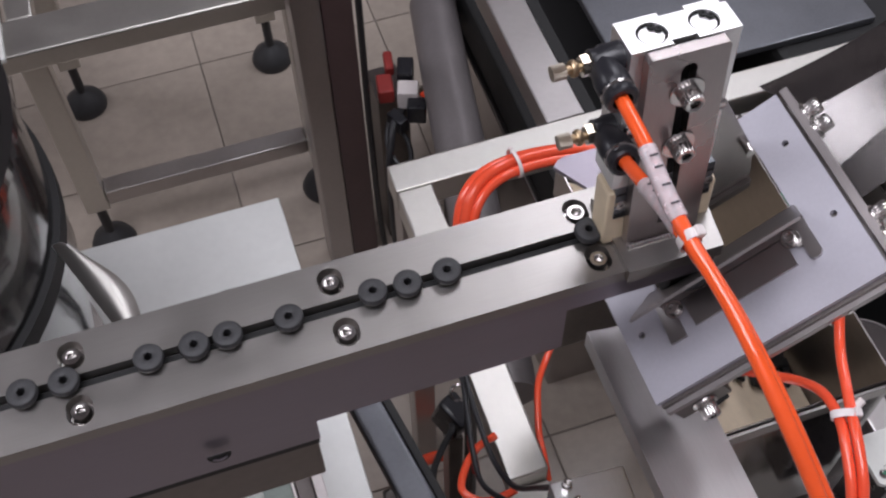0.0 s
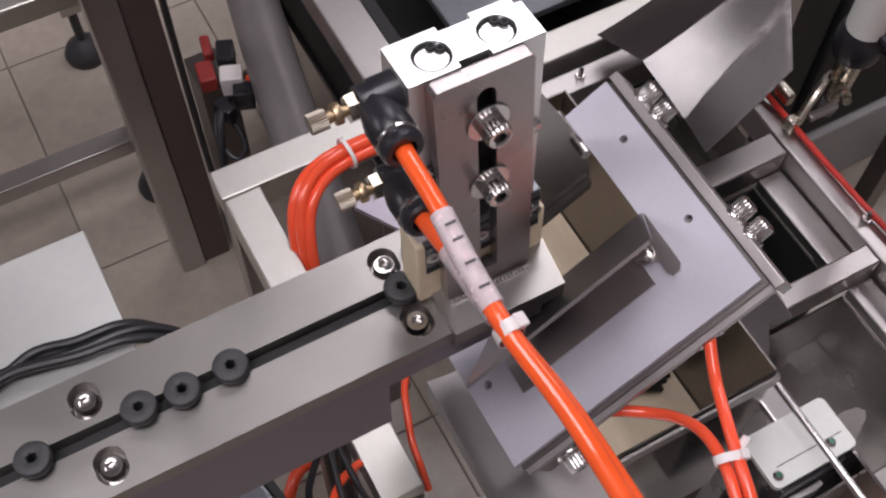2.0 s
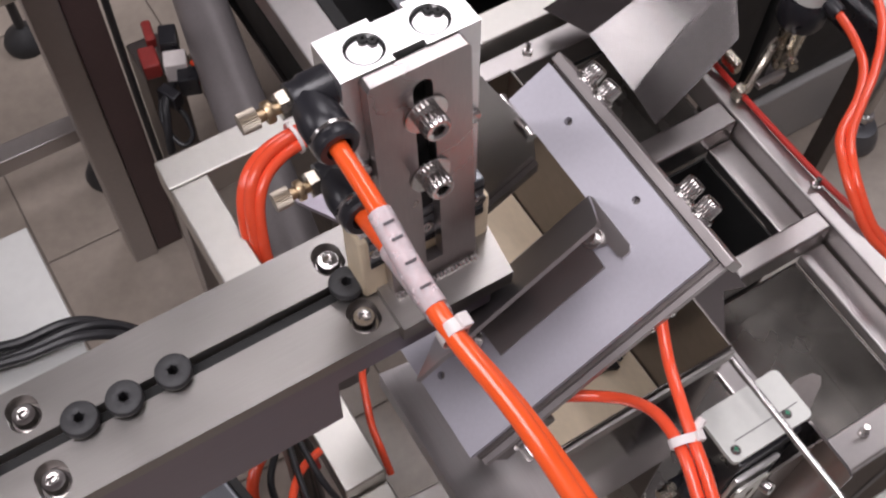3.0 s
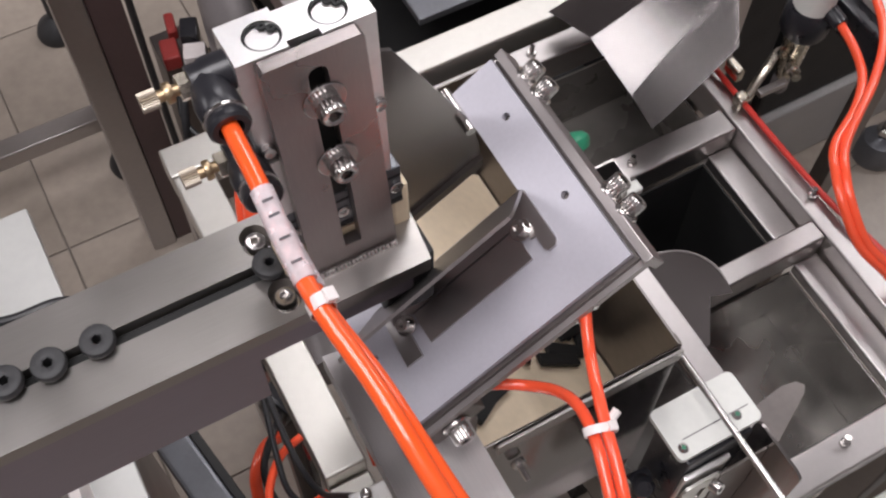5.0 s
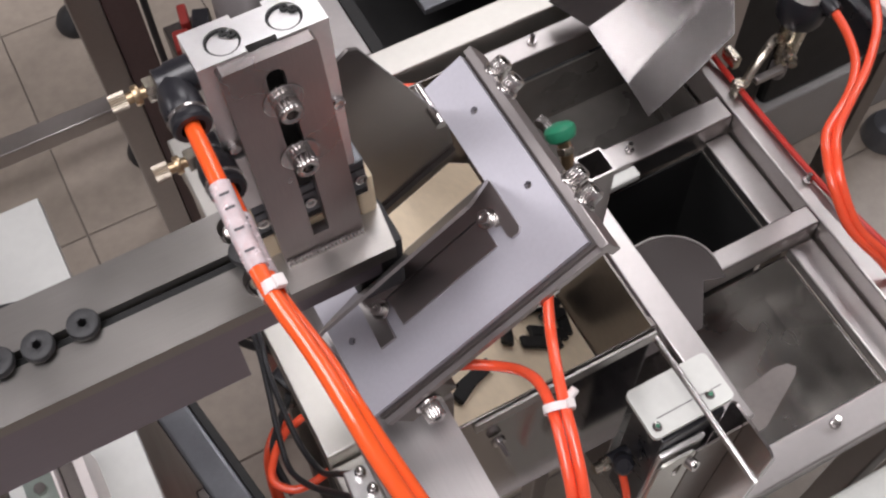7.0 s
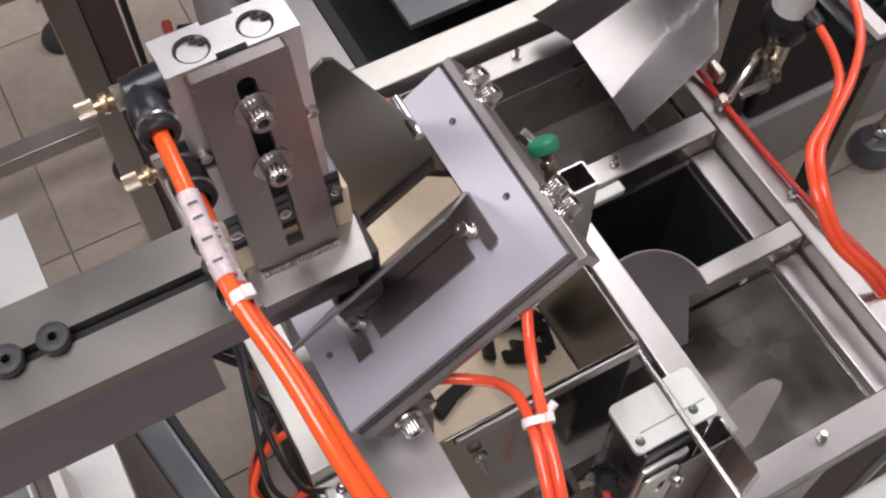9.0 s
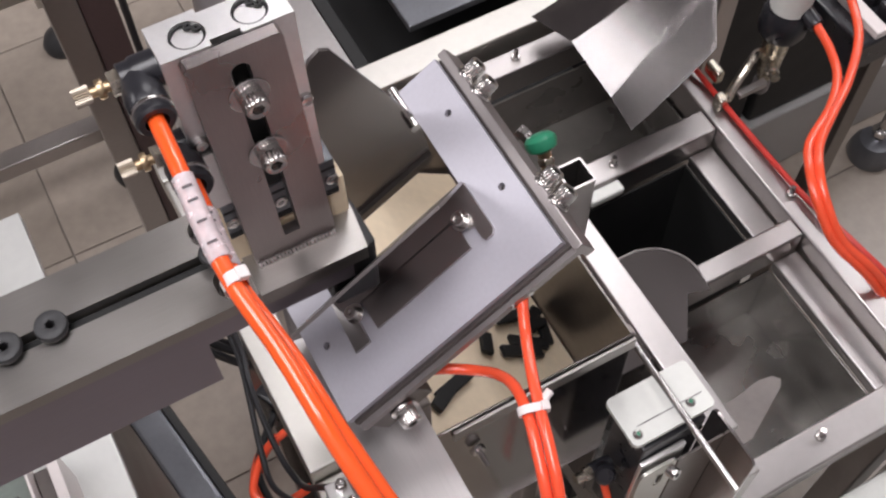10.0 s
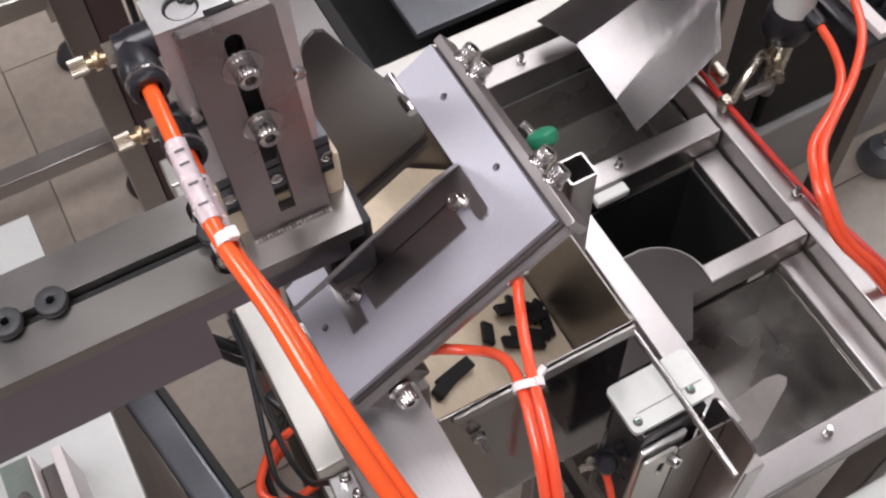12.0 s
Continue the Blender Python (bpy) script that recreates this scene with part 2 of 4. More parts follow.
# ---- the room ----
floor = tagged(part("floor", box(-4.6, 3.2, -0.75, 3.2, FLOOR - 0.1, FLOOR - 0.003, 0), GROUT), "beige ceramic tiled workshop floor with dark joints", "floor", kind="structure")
# Unseen walls; south one close to darken front faces, west far for a lamp.
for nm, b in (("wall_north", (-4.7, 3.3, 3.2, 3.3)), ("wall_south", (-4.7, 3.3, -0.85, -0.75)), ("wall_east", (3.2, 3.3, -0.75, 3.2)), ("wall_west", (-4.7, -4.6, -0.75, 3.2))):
    tagged(part(nm, box(*b, FLOOR - 0.1, 2.6, 0), PLASTER), "unseen plain grey wall that closes the room", "wall", kind="structure")
tagged(part("ceiling", box(-4.7, 3.3, -0.85, 3.3, 2.6, 2.7, 0), PLASTER), "unseen plain grey ceiling that closes the room", "ceiling", kind="structure")

# ---- the vibrating feeder track ----
track = thing("feeder_track", (-0.15, 0, 0.6), "brushed steel linear feeder track with a slotted top", "feeder track")
SCREWS = [(0.0, 1), (0.0, -1), (-0.096, 1), (-0.096, -1), (-0.190, 1), (-0.190, -1)]
X0, X1, HALF, SLOT = -0.42, 0.040, 0.0197, 0.0028
for s in (1, -1):
    y0, y1 = sorted((s * SLOT, s * HALF))
    holes = [ring(x, s * 0.011, 0.0047, 24, 0.0012) for x, k in SCREWS if k == s]
    part("top_plate", plate([(X0, y0), (X1, y0), (X1, y1), (X0, y1)], holes, 0.006, pose(0, 0, TRACK)), STEEL_X, track)
for x, k in SCREWS:
    at = pose(x, k * 0.011, TRACK - 0.0045)
    sc = part("screw", cap_screw(0.0035, 0.0042, at @ pose(0, 0, 0, 0, 0, 17 * x * 100)), CHROME, track, "bright socket head screw sunk in a slot")
    part("washer", washer(0.0043, 0.002, 0.0008, pose(x, k * 0.011, TRACK - 0.0052)), CHROME, sc)
part("screw_bed", box(X0, X1, -0.0185, 0.0185, TRACK - 0.012, TRACK - 0.0062, 0.0003), DARK_STEEL, track)
part("groove_strip", box(X0, X1 - 0.002, -0.0023, 0.0023, TRACK - 0.006, TRACK - 0.0042, 0.0002), BLACK, track, "black groove that guides the rubber pieces")
side = [(X0, TRACK - 0.0062), (X1, TRACK - 0.0062), (X1, TRACK - 0.018), (-0.014, TRACK - 0.018), (-0.014, TRACK - 0.046), (-0.1140, TRACK - 0.046), (-0.1140, TRACK - 0.0615), (X0, TRACK - 0.0615)]
for yy in (-0.0188, 0.0165):
    part("side_plate", plate(side, (), 0.003, Matrix(((1, 0, 0, 0), (0, 0, -1, yy), (0, 1, 0, 0), (0, 0, 0, 1)))), STEEL_SIDE, track)
NOTCH = Matrix.Translation((-0.1520, -0.0221, 0.6575)) @ Matrix(((1, 0, 0, 0), (0, 0, -1, 0), (0, 1, 0, 0), (0, 0, 0, 1)))
# Flat black half-disc puts the notch's shade on the side plate.
notch = part("notch", plate([(0.0046, 0.0006)] + [(0.0046 * math.cos(radians(a)), 0.0058 * math.sin(radians(a))) for a in range(0, -181, -15)] + [(-0.0046, 0.0006)], (), 0.0003, NOTCH), BLACK, track, "flat black half-disc for the shaded notch in the side")
part("notch_lip", moved(sweep([(-0.0026, -0.0020, 0.0002), (0.0, -0.0036, 0.0002), (0.0026, -0.0020, 0.0002)], 0.0005, 8), NOTCH), STEEL_SIDE, notch)
part("side_joint", box(X0, -0.1145, -0.0185, -0.0172, 0.6340, 0.6384, 0.0003), BLACK, track, "black joint under the side plate")
# Added block makes the dark gap under the track end black.
part("gap_filler", box(0.0330, 0.0515, -0.0130, 0.0080, 0.6550, 0.6875, 0.002), RUBBER, track, "black block filling the dark gap under the track end")
part("body", box(X0, -0.115, -0.017, 0.017, 0.60, TRACK - 0.0125, 0.001), DARK_STEEL, track)

# ---- rubber pieces on the track ----


def grommet_mesh():
    r = 0.0054
    return lathe([(0.0016, 0, "hex"), (0.0034, 0.0), (0.0040, 0.0012), (r * 0.93, 0.0018), (r, 0.0028), (r, 0.0040), (r * 0.93, 0.0049), (r * 0.78, 0.0053), (0.0020, 0.0053), (0.0016, 0.0049, "hex"), (0.0016, 0, "hex")], n=24)


first = None
for gx in (0.0, -0.055, -0.070, -0.083, -0.114, -0.136, -0.148, -0.164, -0.193, -0.207):
    at = pose(gx, -0.0006 + 0.0004 * math.sin(gx * 900), TRACK - 0.0002, 1.5 * math.sin(gx * 700), 2 * math.cos(gx * 500), gx * 5000)
    if first is None:
        first = whole("rubber_grommet", grommet_mesh(), RUBBER, "small black rubber grommet on the feeder track", "grommet", "grommets on the track")
        first.matrix_basis = at
    else:
        copy_thing(first, at)

# ---- the stop cylinder at the end of the track ----
LEAN_Y = 3.0
tower = thing("pneumatic_slide", (0.022, -0.004, TRACK), "aluminium double-bore air cylinder behind a slotted steel plate", "air cylinder")
UP = pose(0.0, -0.0115, TRACK, LEAN_Y * -1, 0, 0)   # the foot of the upright plate


def up_box(x0, x1, y0, y1, z0, z1, bevel=0.0005):
    return moved(box(x0, x1, y0, y1, z0, z1, bevel), UP)


FRONT = UP @ Matrix(((1, 0, 0, 0), (0, 0, -1, 0), (0, 1, 0, 0), (0, 0, 0, 1)))   # x, up, out of the plate
slot = [(0.0220 + 0.0027 * math.cos(a), 0.0890 + 0.0027 * math.sin(a)) for a in [math.pi * i / 8 for i in range(9)]] + [(0.0243 - 0.0027, 0.012), (0.0243 + 0.0027, 0.012)]
part("slotted_plate", plate([(0.0105, 0.0005), (0.0385, 0.0005), (0.0352, 0.0955), (0.0342, 0.0968), (0.0087, 0.0968), (0.0077, 0.0955)], [slot], 0.004, FRONT), STEEL_Z, tower, "brushed steel plate with a long slot")
bores = [ring(0.0130, 0.0105, 0.0050, 28), ring(0.0305, 0.0105, 0.0050, 28)]
top = [(0.0035, 0.0042), (0.0175, 0.0042), (0.0175, 0.0060), (0.0260, 0.0060), (0.0260, 0.0042), (0.0405, 0.0042), (0.0405, 0.0160), (0.0385, 0.0160), (0.0385, 0.0185), (0.0270, 0.0185), (0.0270, 0.0168), (0.0180, 0.0168), (0.0180, 0.0185), (0.0035, 0.0185)]
body = part("cylinder_body", plate(top, bores, 0.064, UP @ pose(0, 0, 0.0975)), ALU, tower, "machined aluminium body")
for cx in (0.0130, 0.0305):
    part("piston_cap", lathe([(0.0049, 0), (0.0049, 0.0012), (0.0002, 0.0012)], UP @ pose(cx, 0.0105, 0.0952), 28), ALU, body)
    arc = [(cx + 0.0046 * math.cos(radians(a)), 0.0105 + 0.0046 * math.sin(radians(a)), 0.0968) for a in range(70, 391, 20)]
    rg = sweep([UP @ Vector(q) for q in arc], 0.00045, 8, 2)
    part("circlip", rg, BLACK, body, "black spring circlip")
    for a in (68, 30):
        part("circlip_eye", lathe([(0.0004, 0), (0.0012, 0), (0.0012, 0.0008), (0.0004, 0.0008), (0.0004, 0)], UP @ pose(cx + 0.0036 * math.cos(radians(a)), 0.0105 + 0.0036 * math.sin(radians(a)), 0.0965), 14), BLACK, body)
part("slot_backing", up_box(0.0205, 0.0285, 0.0041, 0.0055, 0.034, 0.0955, 0), BLACK, tower)
for bx, z in ((0.0225, 0.0795), (0.0234, 0.0545)):
    bolt = part("bolt", knurled_screw(0.0037, 0.0056, UP @ along((bx, -0.0008, z), (0, -1, 0))), CHROME, tower, "bright socket head bolt")
    part("washer", washer(0.0060, 0.0022, 0.0008, UP @ along((bx, 0, z), (0, -1, 0))), CHROME, bolt)
part("side_screw", lathe([(0.0022, 0), (0.0022, 0.0014), (0.0017, 0.0019), (0.0001, 0.0017)], UP @ along((0.0385, 0.0042, 0.0645), (0, -1, 0)), 16), CHROME, tower)
part("side_screw", lathe([(0.0022, 0), (0.0022, 0.0014), (0.0017, 0.0019), (0.0001, 0.0017)], UP @ along((0.0065, 0.0042, 0.0645), (0, -1, 0)), 16), CHROME, tower)
part("foot", plate([(0.0070, -0.0225), (0.0445, -0.0225), (0.0465, -0.0060), (0.0465, 0.0130), (0.0070, 0.0130)], (), 0.007, pose(0, 0, TRACK + 0.0035)), STEEL_X, tower, "brushed steel foot welded under the plate")
for i in range(21):
    part("weld_bead", lathe([(0.0001, -0.0006), (0.0007, -0.0002), (0.0009, 0.0003), (0.0005, 0.0009), (0.0001, 0.001)], pose(0.0112 + 0.00130 * i, -0.0123, TRACK + 0.0038, 45, 0, 0) @ Matrix.Diagonal((0.80 + 0.15 * math.sin(i * 2.3), 1.7, 1.3, 1)), 10), CHROME, tower)
# jaws below the cylinder
for x0, x1, top_z in ((0.0030, 0.0125, 0.0300), (0.0395, 0.0460, 0.0225)):
    part("guide_pad", up_box(x0, x1, 0.0045, 0.016, 0.001, top_z, 0.0014), BEIGE, tower, "beige plastic guide pad")
part("guide_pad", up_box(0.0115, 0.0375, 0.005, 0.012, 0.001, 0.014, 0.0012), BEIGE, tower, "beige plastic guide pad")
part("jaw", up_box(0.0056, 0.0435, 0.0042, 0.0165, 0.0160, 0.0330, 0.0006), JAW, tower, "dark blued steel jaw block")
for z0, z1 in ((0.0162, 0.0188), (0.0288, 0.0298)):
    part("jaw_band", up_box(0.0058, 0.0433, 0.00406, 0.00418, z0, z1, 0), BLACK, tower, "black band across the jaw")
for sx in (0.0080, 0.0240, 0.0415):
    part("jaw_screw", cap_screw(0.0022, 0.0012, UP @ along((sx, 0.0046, 0.024), (0, -1, 0))), CHROME, tower)
part("rod", lathe([(0.0042, 0), (0.0042, 0.012), (0.0001, 0.012)], UP @ pose(0.0130, 0.0105, 0.026)), CHROME, tower)
part("rod", lathe([(0.0042, 0), (0.0042, 0.012), (0.0001, 0.012)], UP @ pose(0.0305, 0.0105, 0.026)), CHROME, tower)


part("rear_bracket", plate([(0.0035, 0.0400), (0.0060, 0.0428), (0.0090, 0.0436), (0.0330, 0.0436), (0.0330, 0.0230), (0.0140, 0.0230)], (), 0.002, pose(0, 0, 0.6905)), STEEL_SIDE, tower, "grey sheet bracket behind the cylinder")


def speed_fitting(p, tip):
    """An elbow with a metering screw, screwed into the side of the cylinder at p; its hose mouth points along -y."""
    x, y, z = p
    a = along((x, y, z), (-1, 0, 0))
    f = part("elbow_fitting", join(lathe([(0.0052, -0.002), (0.0052, 0.0065), (0.0046, 0.0075), (0.0046, 0.0105), (0.0001, 0.0105)], a),
                                   lathe([(0.0040, 0), (0.0048, 0.004), (0.0056, 0.0075), (0.0056, 0.0125), (0.0050, 0.0135), (0.0001, 0.0135)], along((x - 0.0070, y, z), tip))), PLASTIC, tower, "black plastic elbow air fitting")
    e = Vector((x - 0.0070, y, z)) + Vector(tip).normalized() * 0.0128
    part("collar_ring", lathe([(0.0052, 0), (0.0057, 0.0003), (0.0057, 0.0011), (0.0052, 0.0014), (0.0048, 0.0014), (0.0048, 0), (0.0052, 0)], along(e, tip)), CHROME, f, "bright ring round the mouth")
    part("release_collar", lathe([(0.0052, 0), (0.0055, 0.001), (0.0055, 0.0024), (0.0049, 0.0032), (0.0033, 0.0032), (0.0033, 0), (0.0052, 0)], along(e + Vector(tip).normalized() * 0.0014, tip)), PLASTIC, f)
    part("hex_nut", lathe([(0.0036, 0.0105, "hex"), (0.0036, 0.0135, "hex"), (0.0028, 0.0136), (0.0001, 0.0136)], a), NICKEL, f, "nickel plated hexagon")
    part("lock_nut", lathe([(0.0026, 0.0150), (0.0028, 0.0154), (0.0028, 0.0166), (0.0026, 0.017), (0.0001, 0.017)], a, 20), BRASS, f, "knurled brass lock nut")
    stem = part("metering_screw", lathe([(0.0016, 0.0130), (0.0016, 0.0200), (0.0001, 0.0200)], a, 14), BRASS, f, "brass metering screw")
    knurl = []
    for i in range(49):
        r = 0.0023 if i % 2 else 0.0026
        knurl.append((r * math.cos(2 * math.pi * i / 48), r * math.sin(2 * math.pi * i / 48)))
    part("knurled_knob", plate(knurl[:48], (), 0.0044, a @ pose(0, 0, 0.0232)), KNOB, stem, "knurled round knob")
    return e


M_UP, M_LO = (0.0039, 0.0042, 0.7900), (0.0068, 0.0002, 0.7603)
e_up = speed_fitting(M_UP, (0.0, -1, 0.02))
e_lo = speed_fitting(M_LO, (0.0, -1, 0.18))

# ---- the pair of hoses from the cylinder ----
LEAD = [(-0.0039, -0.0629, 0.7855), (-0.0008, -0.0825, 0.7818), (0.0017, -0.1052, 0.7747), (0.0062, -0.1277, 0.7597), (0.0128, -0.1493, 0.7366), (0.0213, -0.1699, 0.7056), (0.0319, -0.1898, 0.6665), (0.0400, -0.2050, 0.6000), (0.0450, -0.2150, 0.4800), (0.0470, -0.2250, 0.2700), (0.0480, -0.2350, -0.3100)]


def beside(k, side):
    """The k-th point of one hose of the pair, which lie over each other at the tie and fan out below it."""
    off = Vector((0.0014, 0.0, -0.0042)).lerp(Vector((0.0024, 0.0027, -0.0024)), min(1.0, k / 2.0))
    off = off.lerp(Vector((0.0037, 0.0021, -0.0014)), min(1.0, max(0.0, (k - 2) / 3.0))) * 0.5 * side
    return tuple(Vector(LEAD[k]) + off)


HOSES = [(tuple(e_up), (-0.0038, -0.030, 0.7910), (-0.0046, -0.046, 0.7890), *[beside(k, -1) for k in range(len(LEAD))]),
         (tuple(e_lo), (-0.0012, -0.030, 0.7705), (-0.0026, -0.046, 0.7785), *[beside(k, 1) for k in range(len(LEAD))])]
for pts in HOSES:
    h = whole("air_hose", sweep(pts, 0.0023, 16, 8), HOSE, "glossy orange polyurethane air hose from the cylinder", "air hose", "hoses from the cylinder")
    mid = smooth_line(pts[1:4], 8)
    sl = part("marker_sleeve", sweep([mid[i] for i in (1, 3, 5, 7, 9, 11, 13)], 0.0028, 14, 3), SLEEVE, h, "white hose marker sleeve with dark marks")
    for k in (3, 5, 8, 11):
        w = (mid[k + 1] - mid[k]).normalized()
        up = Vector((0, -0.45, 0.9))
        q = mid[k] + (up - w * up.dot(w)).normalized() * 0.0028
        part("mark", moved(box(-0.0013, 0.0013, -0.0003, 0.0003, -0.0001, 0.0003, 0), along(q, up)), INK, sl)


def cable_tie(p, way, a, b, name_label):
    """A nylon tie round a pair of hoses: a flat loop, its lock and its cut tail."""
    m = along(p, way)
    out = [(1.04 * a * math.cos(t), 1.04 * b * math.sin(t)) for t in [2 * math.pi * i / 28 for i in range(28)]]
    inn = [(x * 0.93, y * 0.9) for x, y in out]
    tie = whole("cable_tie", plate(out, [inn], 0.0030, m @ pose(0, 0, 0.0015)), NYLON, name_label, "cable tie")
    part("lock", moved(box(-0.0015, 0.0015, -0.0011, 0.0011, -0.0017, 0.0017, 0.0004), m @ pose(a * 0.70, b * 0.85, 0, 0, 0, -25)), NYLON, tie)
    return tie


cable_tie((-0.0040, -0.0622, 0.7856), (0.02, -1, -0.12), 0.0031, 0.0048, "white nylon cable tie round two orange hoses")

# ---- the sloping chute plate beside the cylinder ----
CH = Matrix(((0.827, 0, -0.562, 0.100), (0, 1, 0, 0.006), (0.562, 0, 0.827, 0.684), (0, 0, 0, 1)))   # up the slope, across, out of the plate


def ch_box(u0, u1, v0, v1, n0, n1, bevel=0.0005):
    return moved(box(u0, u1, v0, v1, n0, n1, bevel), CH)


chute = thing("chute_plate", (0.06, -0.02, 0.36), "satin aluminium L-shaped plate on a sloping chute housing", "chute")
ell = [(0.0075, 0.041), (-0.0115, 0.041), (-0.0115, -0.009), (-0.0757, -0.009), (-0.0757, 0.012), (-0.0932, 0.012), (-0.0932, 0.004), (-0.0975, 0.004), (-0.0975, -0.0505), (0.0075, -0.0505)]
part("top_sheet", plate(ell, [ring(0, 0.019, 0.0015, 16), ring(0.001, -0.019, 0.0015, 16), ring(-0.090, -0.021, 0.0015, 16)], 0.003, CH), ANODISED, chute, "satin lilac-grey aluminium plate with small holes")
low = [(0.0085, 0.041), (-0.0105, 0.041), (-0.0105, -0.008), (-0.0750, -0.008), (-0.0750, 0.010), (-0.0925, 0.010), (-0.0925, 0.003), (-0.0965, 0.003), (-0.0965, -0.0520), (0.0085, -0.0520)]
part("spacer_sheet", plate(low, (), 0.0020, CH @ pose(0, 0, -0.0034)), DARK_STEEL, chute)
part("under_sheet", plate([(u * 1.0, v - 0.0022) for u, v in low], (), 0.0035, CH @ pose(0, 0, -0.0056)), STEEL_Y, chute)
for u, n in ((-0.022, -0.0078), (-0.014, -0.0078)):
    part("edge_screw", lathe([(0.0012, 0), (0.0012, 0.0006), (0.0001, 0.0006)], CH @ along((u, -0.0541, n), (0, -1, 0)), 12), CHROME, chute)
flange = part("side_flange", ch_box(0.0090, 0.0128, -0.0555, 0.0420, -0.012, -0.0006, 0.0004), STEEL_Y, chute, "brushed steel side flange")
for v in (0.0285, 0.0195, -0.0265, -0.0355):
    b = part("flange_bolt", knurled_screw(0.0036, 0.0058, CH @ along((0.0140, v, -0.0050), (1, 0, 0.15))), CHROME, flange, "bright knurled cap screw")
    part("washer", washer(0.0048, 0.002, 0.0012, CH @ along((0.0129, v, -0.0050), (1, 0, 0.15))), CHROME, b)
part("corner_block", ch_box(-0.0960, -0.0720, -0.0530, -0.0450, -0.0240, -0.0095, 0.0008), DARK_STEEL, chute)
for u in (-0.0830,):
    b = part("corner_bolt", knurled_screw(0.0040, 0.0062, CH @ along((u, -0.0543, -0.0172), (0, -1, -0.1))), CHROME, chute, "bright cap screw")
    part("washer", washer(0.0056, 0.002, 0.0012, CH @ along((u, -0.0531, -0.0172), (0, -1, -0.1))), CHROME, b)
XZ = Matrix(((1, 0, 0, 0), (0, 0, -1, 0), (0, 1, 0, 0), (0, 0, 0, 1)))   # a plate drawn in x and z, its face to -y
part("housing", plate([(0.0120, 0.6090), (0.0225, 0.6060), (0.0500, 0.6040), (0.0500, 0.5900), (0.0120, 0.5970)], (), 0.171, Matrix.Translation((0, -0.165, 0)) @ XZ), CARRIER, chute, "bare folded sheet steel carrier under the plate")
part("carrier_bracket", box(0.0470, 0.0570, -0.0380, 0.0040, 0.5574, 0.5895, 0.0006), DARK_STEEL, chute)
part("far_wall", plate([(0.048, 0.619), (0.051, 0.724), (0.0535, 0.7305), (0.0575, 0.7335), (0.0612, 0.7318), (0.093, 0.6725), (0.0965, 0.6520)], (), 0.0015, Matrix.Translation((0, 0.0345, 0)) @ XZ), SHEET, chute, "upright stainless sheet with a cut corner")
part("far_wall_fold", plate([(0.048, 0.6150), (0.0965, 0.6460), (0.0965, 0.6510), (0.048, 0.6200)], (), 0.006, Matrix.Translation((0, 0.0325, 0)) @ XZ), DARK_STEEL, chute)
part("hinge_pin", sweep([(0.089, 0.050, 0.676), (0.089, 0.030, 0.676)], 0.0022, 12), CHROME, chute)

# ---- the folded guard bolted on the plate ----
guard = thing("guard_bracket", tuple(CH @ Vector((-0.045, -0.015, 0))), "folded stainless guard bolted on the chute plate", "bracket")
LEAN = Vector((0, -0.028, 0.047)).normalized()
FL = CH @ Matrix(((1, 0, 0, 0), (0, LEAN.y, -LEAN.z, -0.0082), (0, LEAN.z, LEAN.y, 0.0010), (0, 0, 0, 1)))   # along the fold, up the leaning flange
part("leaning_flange", plate([(-0.0100, 0.0), (-0.0062, 0.0525), (-0.0072, 0.0545), (-0.0770, 0.0545), (-0.0795, 0.0535), (-0.0790, 0.0)], (), 0.0012, FL), FRAME, guard, "tall stainless flange that leans over its foot")
part("foot", plate([(-0.0095, -0.0082), (-0.0790, -0.0082), (-0.0800, -0.0320), (-0.0728, -0.0322), (-0.0724, -0.0172), (-0.0175, -0.0172), (-0.0172, -0.0240), (-0.0150, -0.0245), (-0.0150, -0.0300), (-0.0140, -0.0316), (-0.0110, -0.0316), (-0.0095, -0.0300)], (), 0.0012, CH @ pose(0, 0, 0.0016)), FRAME, guard, "flat stainless foot with tabs at both ends")
part("foot_strip", plate([(-0.0205, -0.0176), (-0.0680, -0.0176), (-0.0675, -0.0300), (-0.0206, -0.0300)], (), 0.0008, CH @ pose(0, 0, 0.0010)), FRAME, guard, "lower stainless strip along the foot")
for u, v in ((-0.0180, -0.0195), (-0.0722, -0.0195)):
    b = part("guard_bolt", cap_screw(0.0027, 0.0030, CH @ pose(u, v, 0.0024)), CHROME, guard, "small bright socket screw")
    part("washer", washer(0.0040, 0.0015, 0.0008, CH @ pose(u, v, 0.0017)), CHROME, b)

# ---- the collecting box under the chute ----
BX0, BX1, BY0, BY1, BZ0, BZ1 = 0.053, 0.1595, -0.0410, 0.135, 0.445, 0.557
bin_ = thing("collecting_box", (0.11, 0.04, 0.30), "open stainless sheet box lined in tan under the chute", "box")
part("front_wall", box(BX0, BX1, BY0, BY0 + 0.0012, 0.412, BZ1, 0.0003), MIRROR_SHEET, bin_)
part("rim", box(BX0 + 0.012, BX1, BY0 - 0.0022, BY0 - 0.0004, BZ1 - 0.010, BZ1 - 0.0012, 0.0004), STEEL_X, bin_)
# Right and back walls in darker steel: the box's inner shade is in their colour.
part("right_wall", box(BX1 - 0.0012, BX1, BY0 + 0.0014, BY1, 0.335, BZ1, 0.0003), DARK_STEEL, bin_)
part("left_wall", box(BX0, BX0 + 0.0012, BY0 + 0.0014, BY1, 0.528, BZ1, 0.0003), SHEET, bin_)
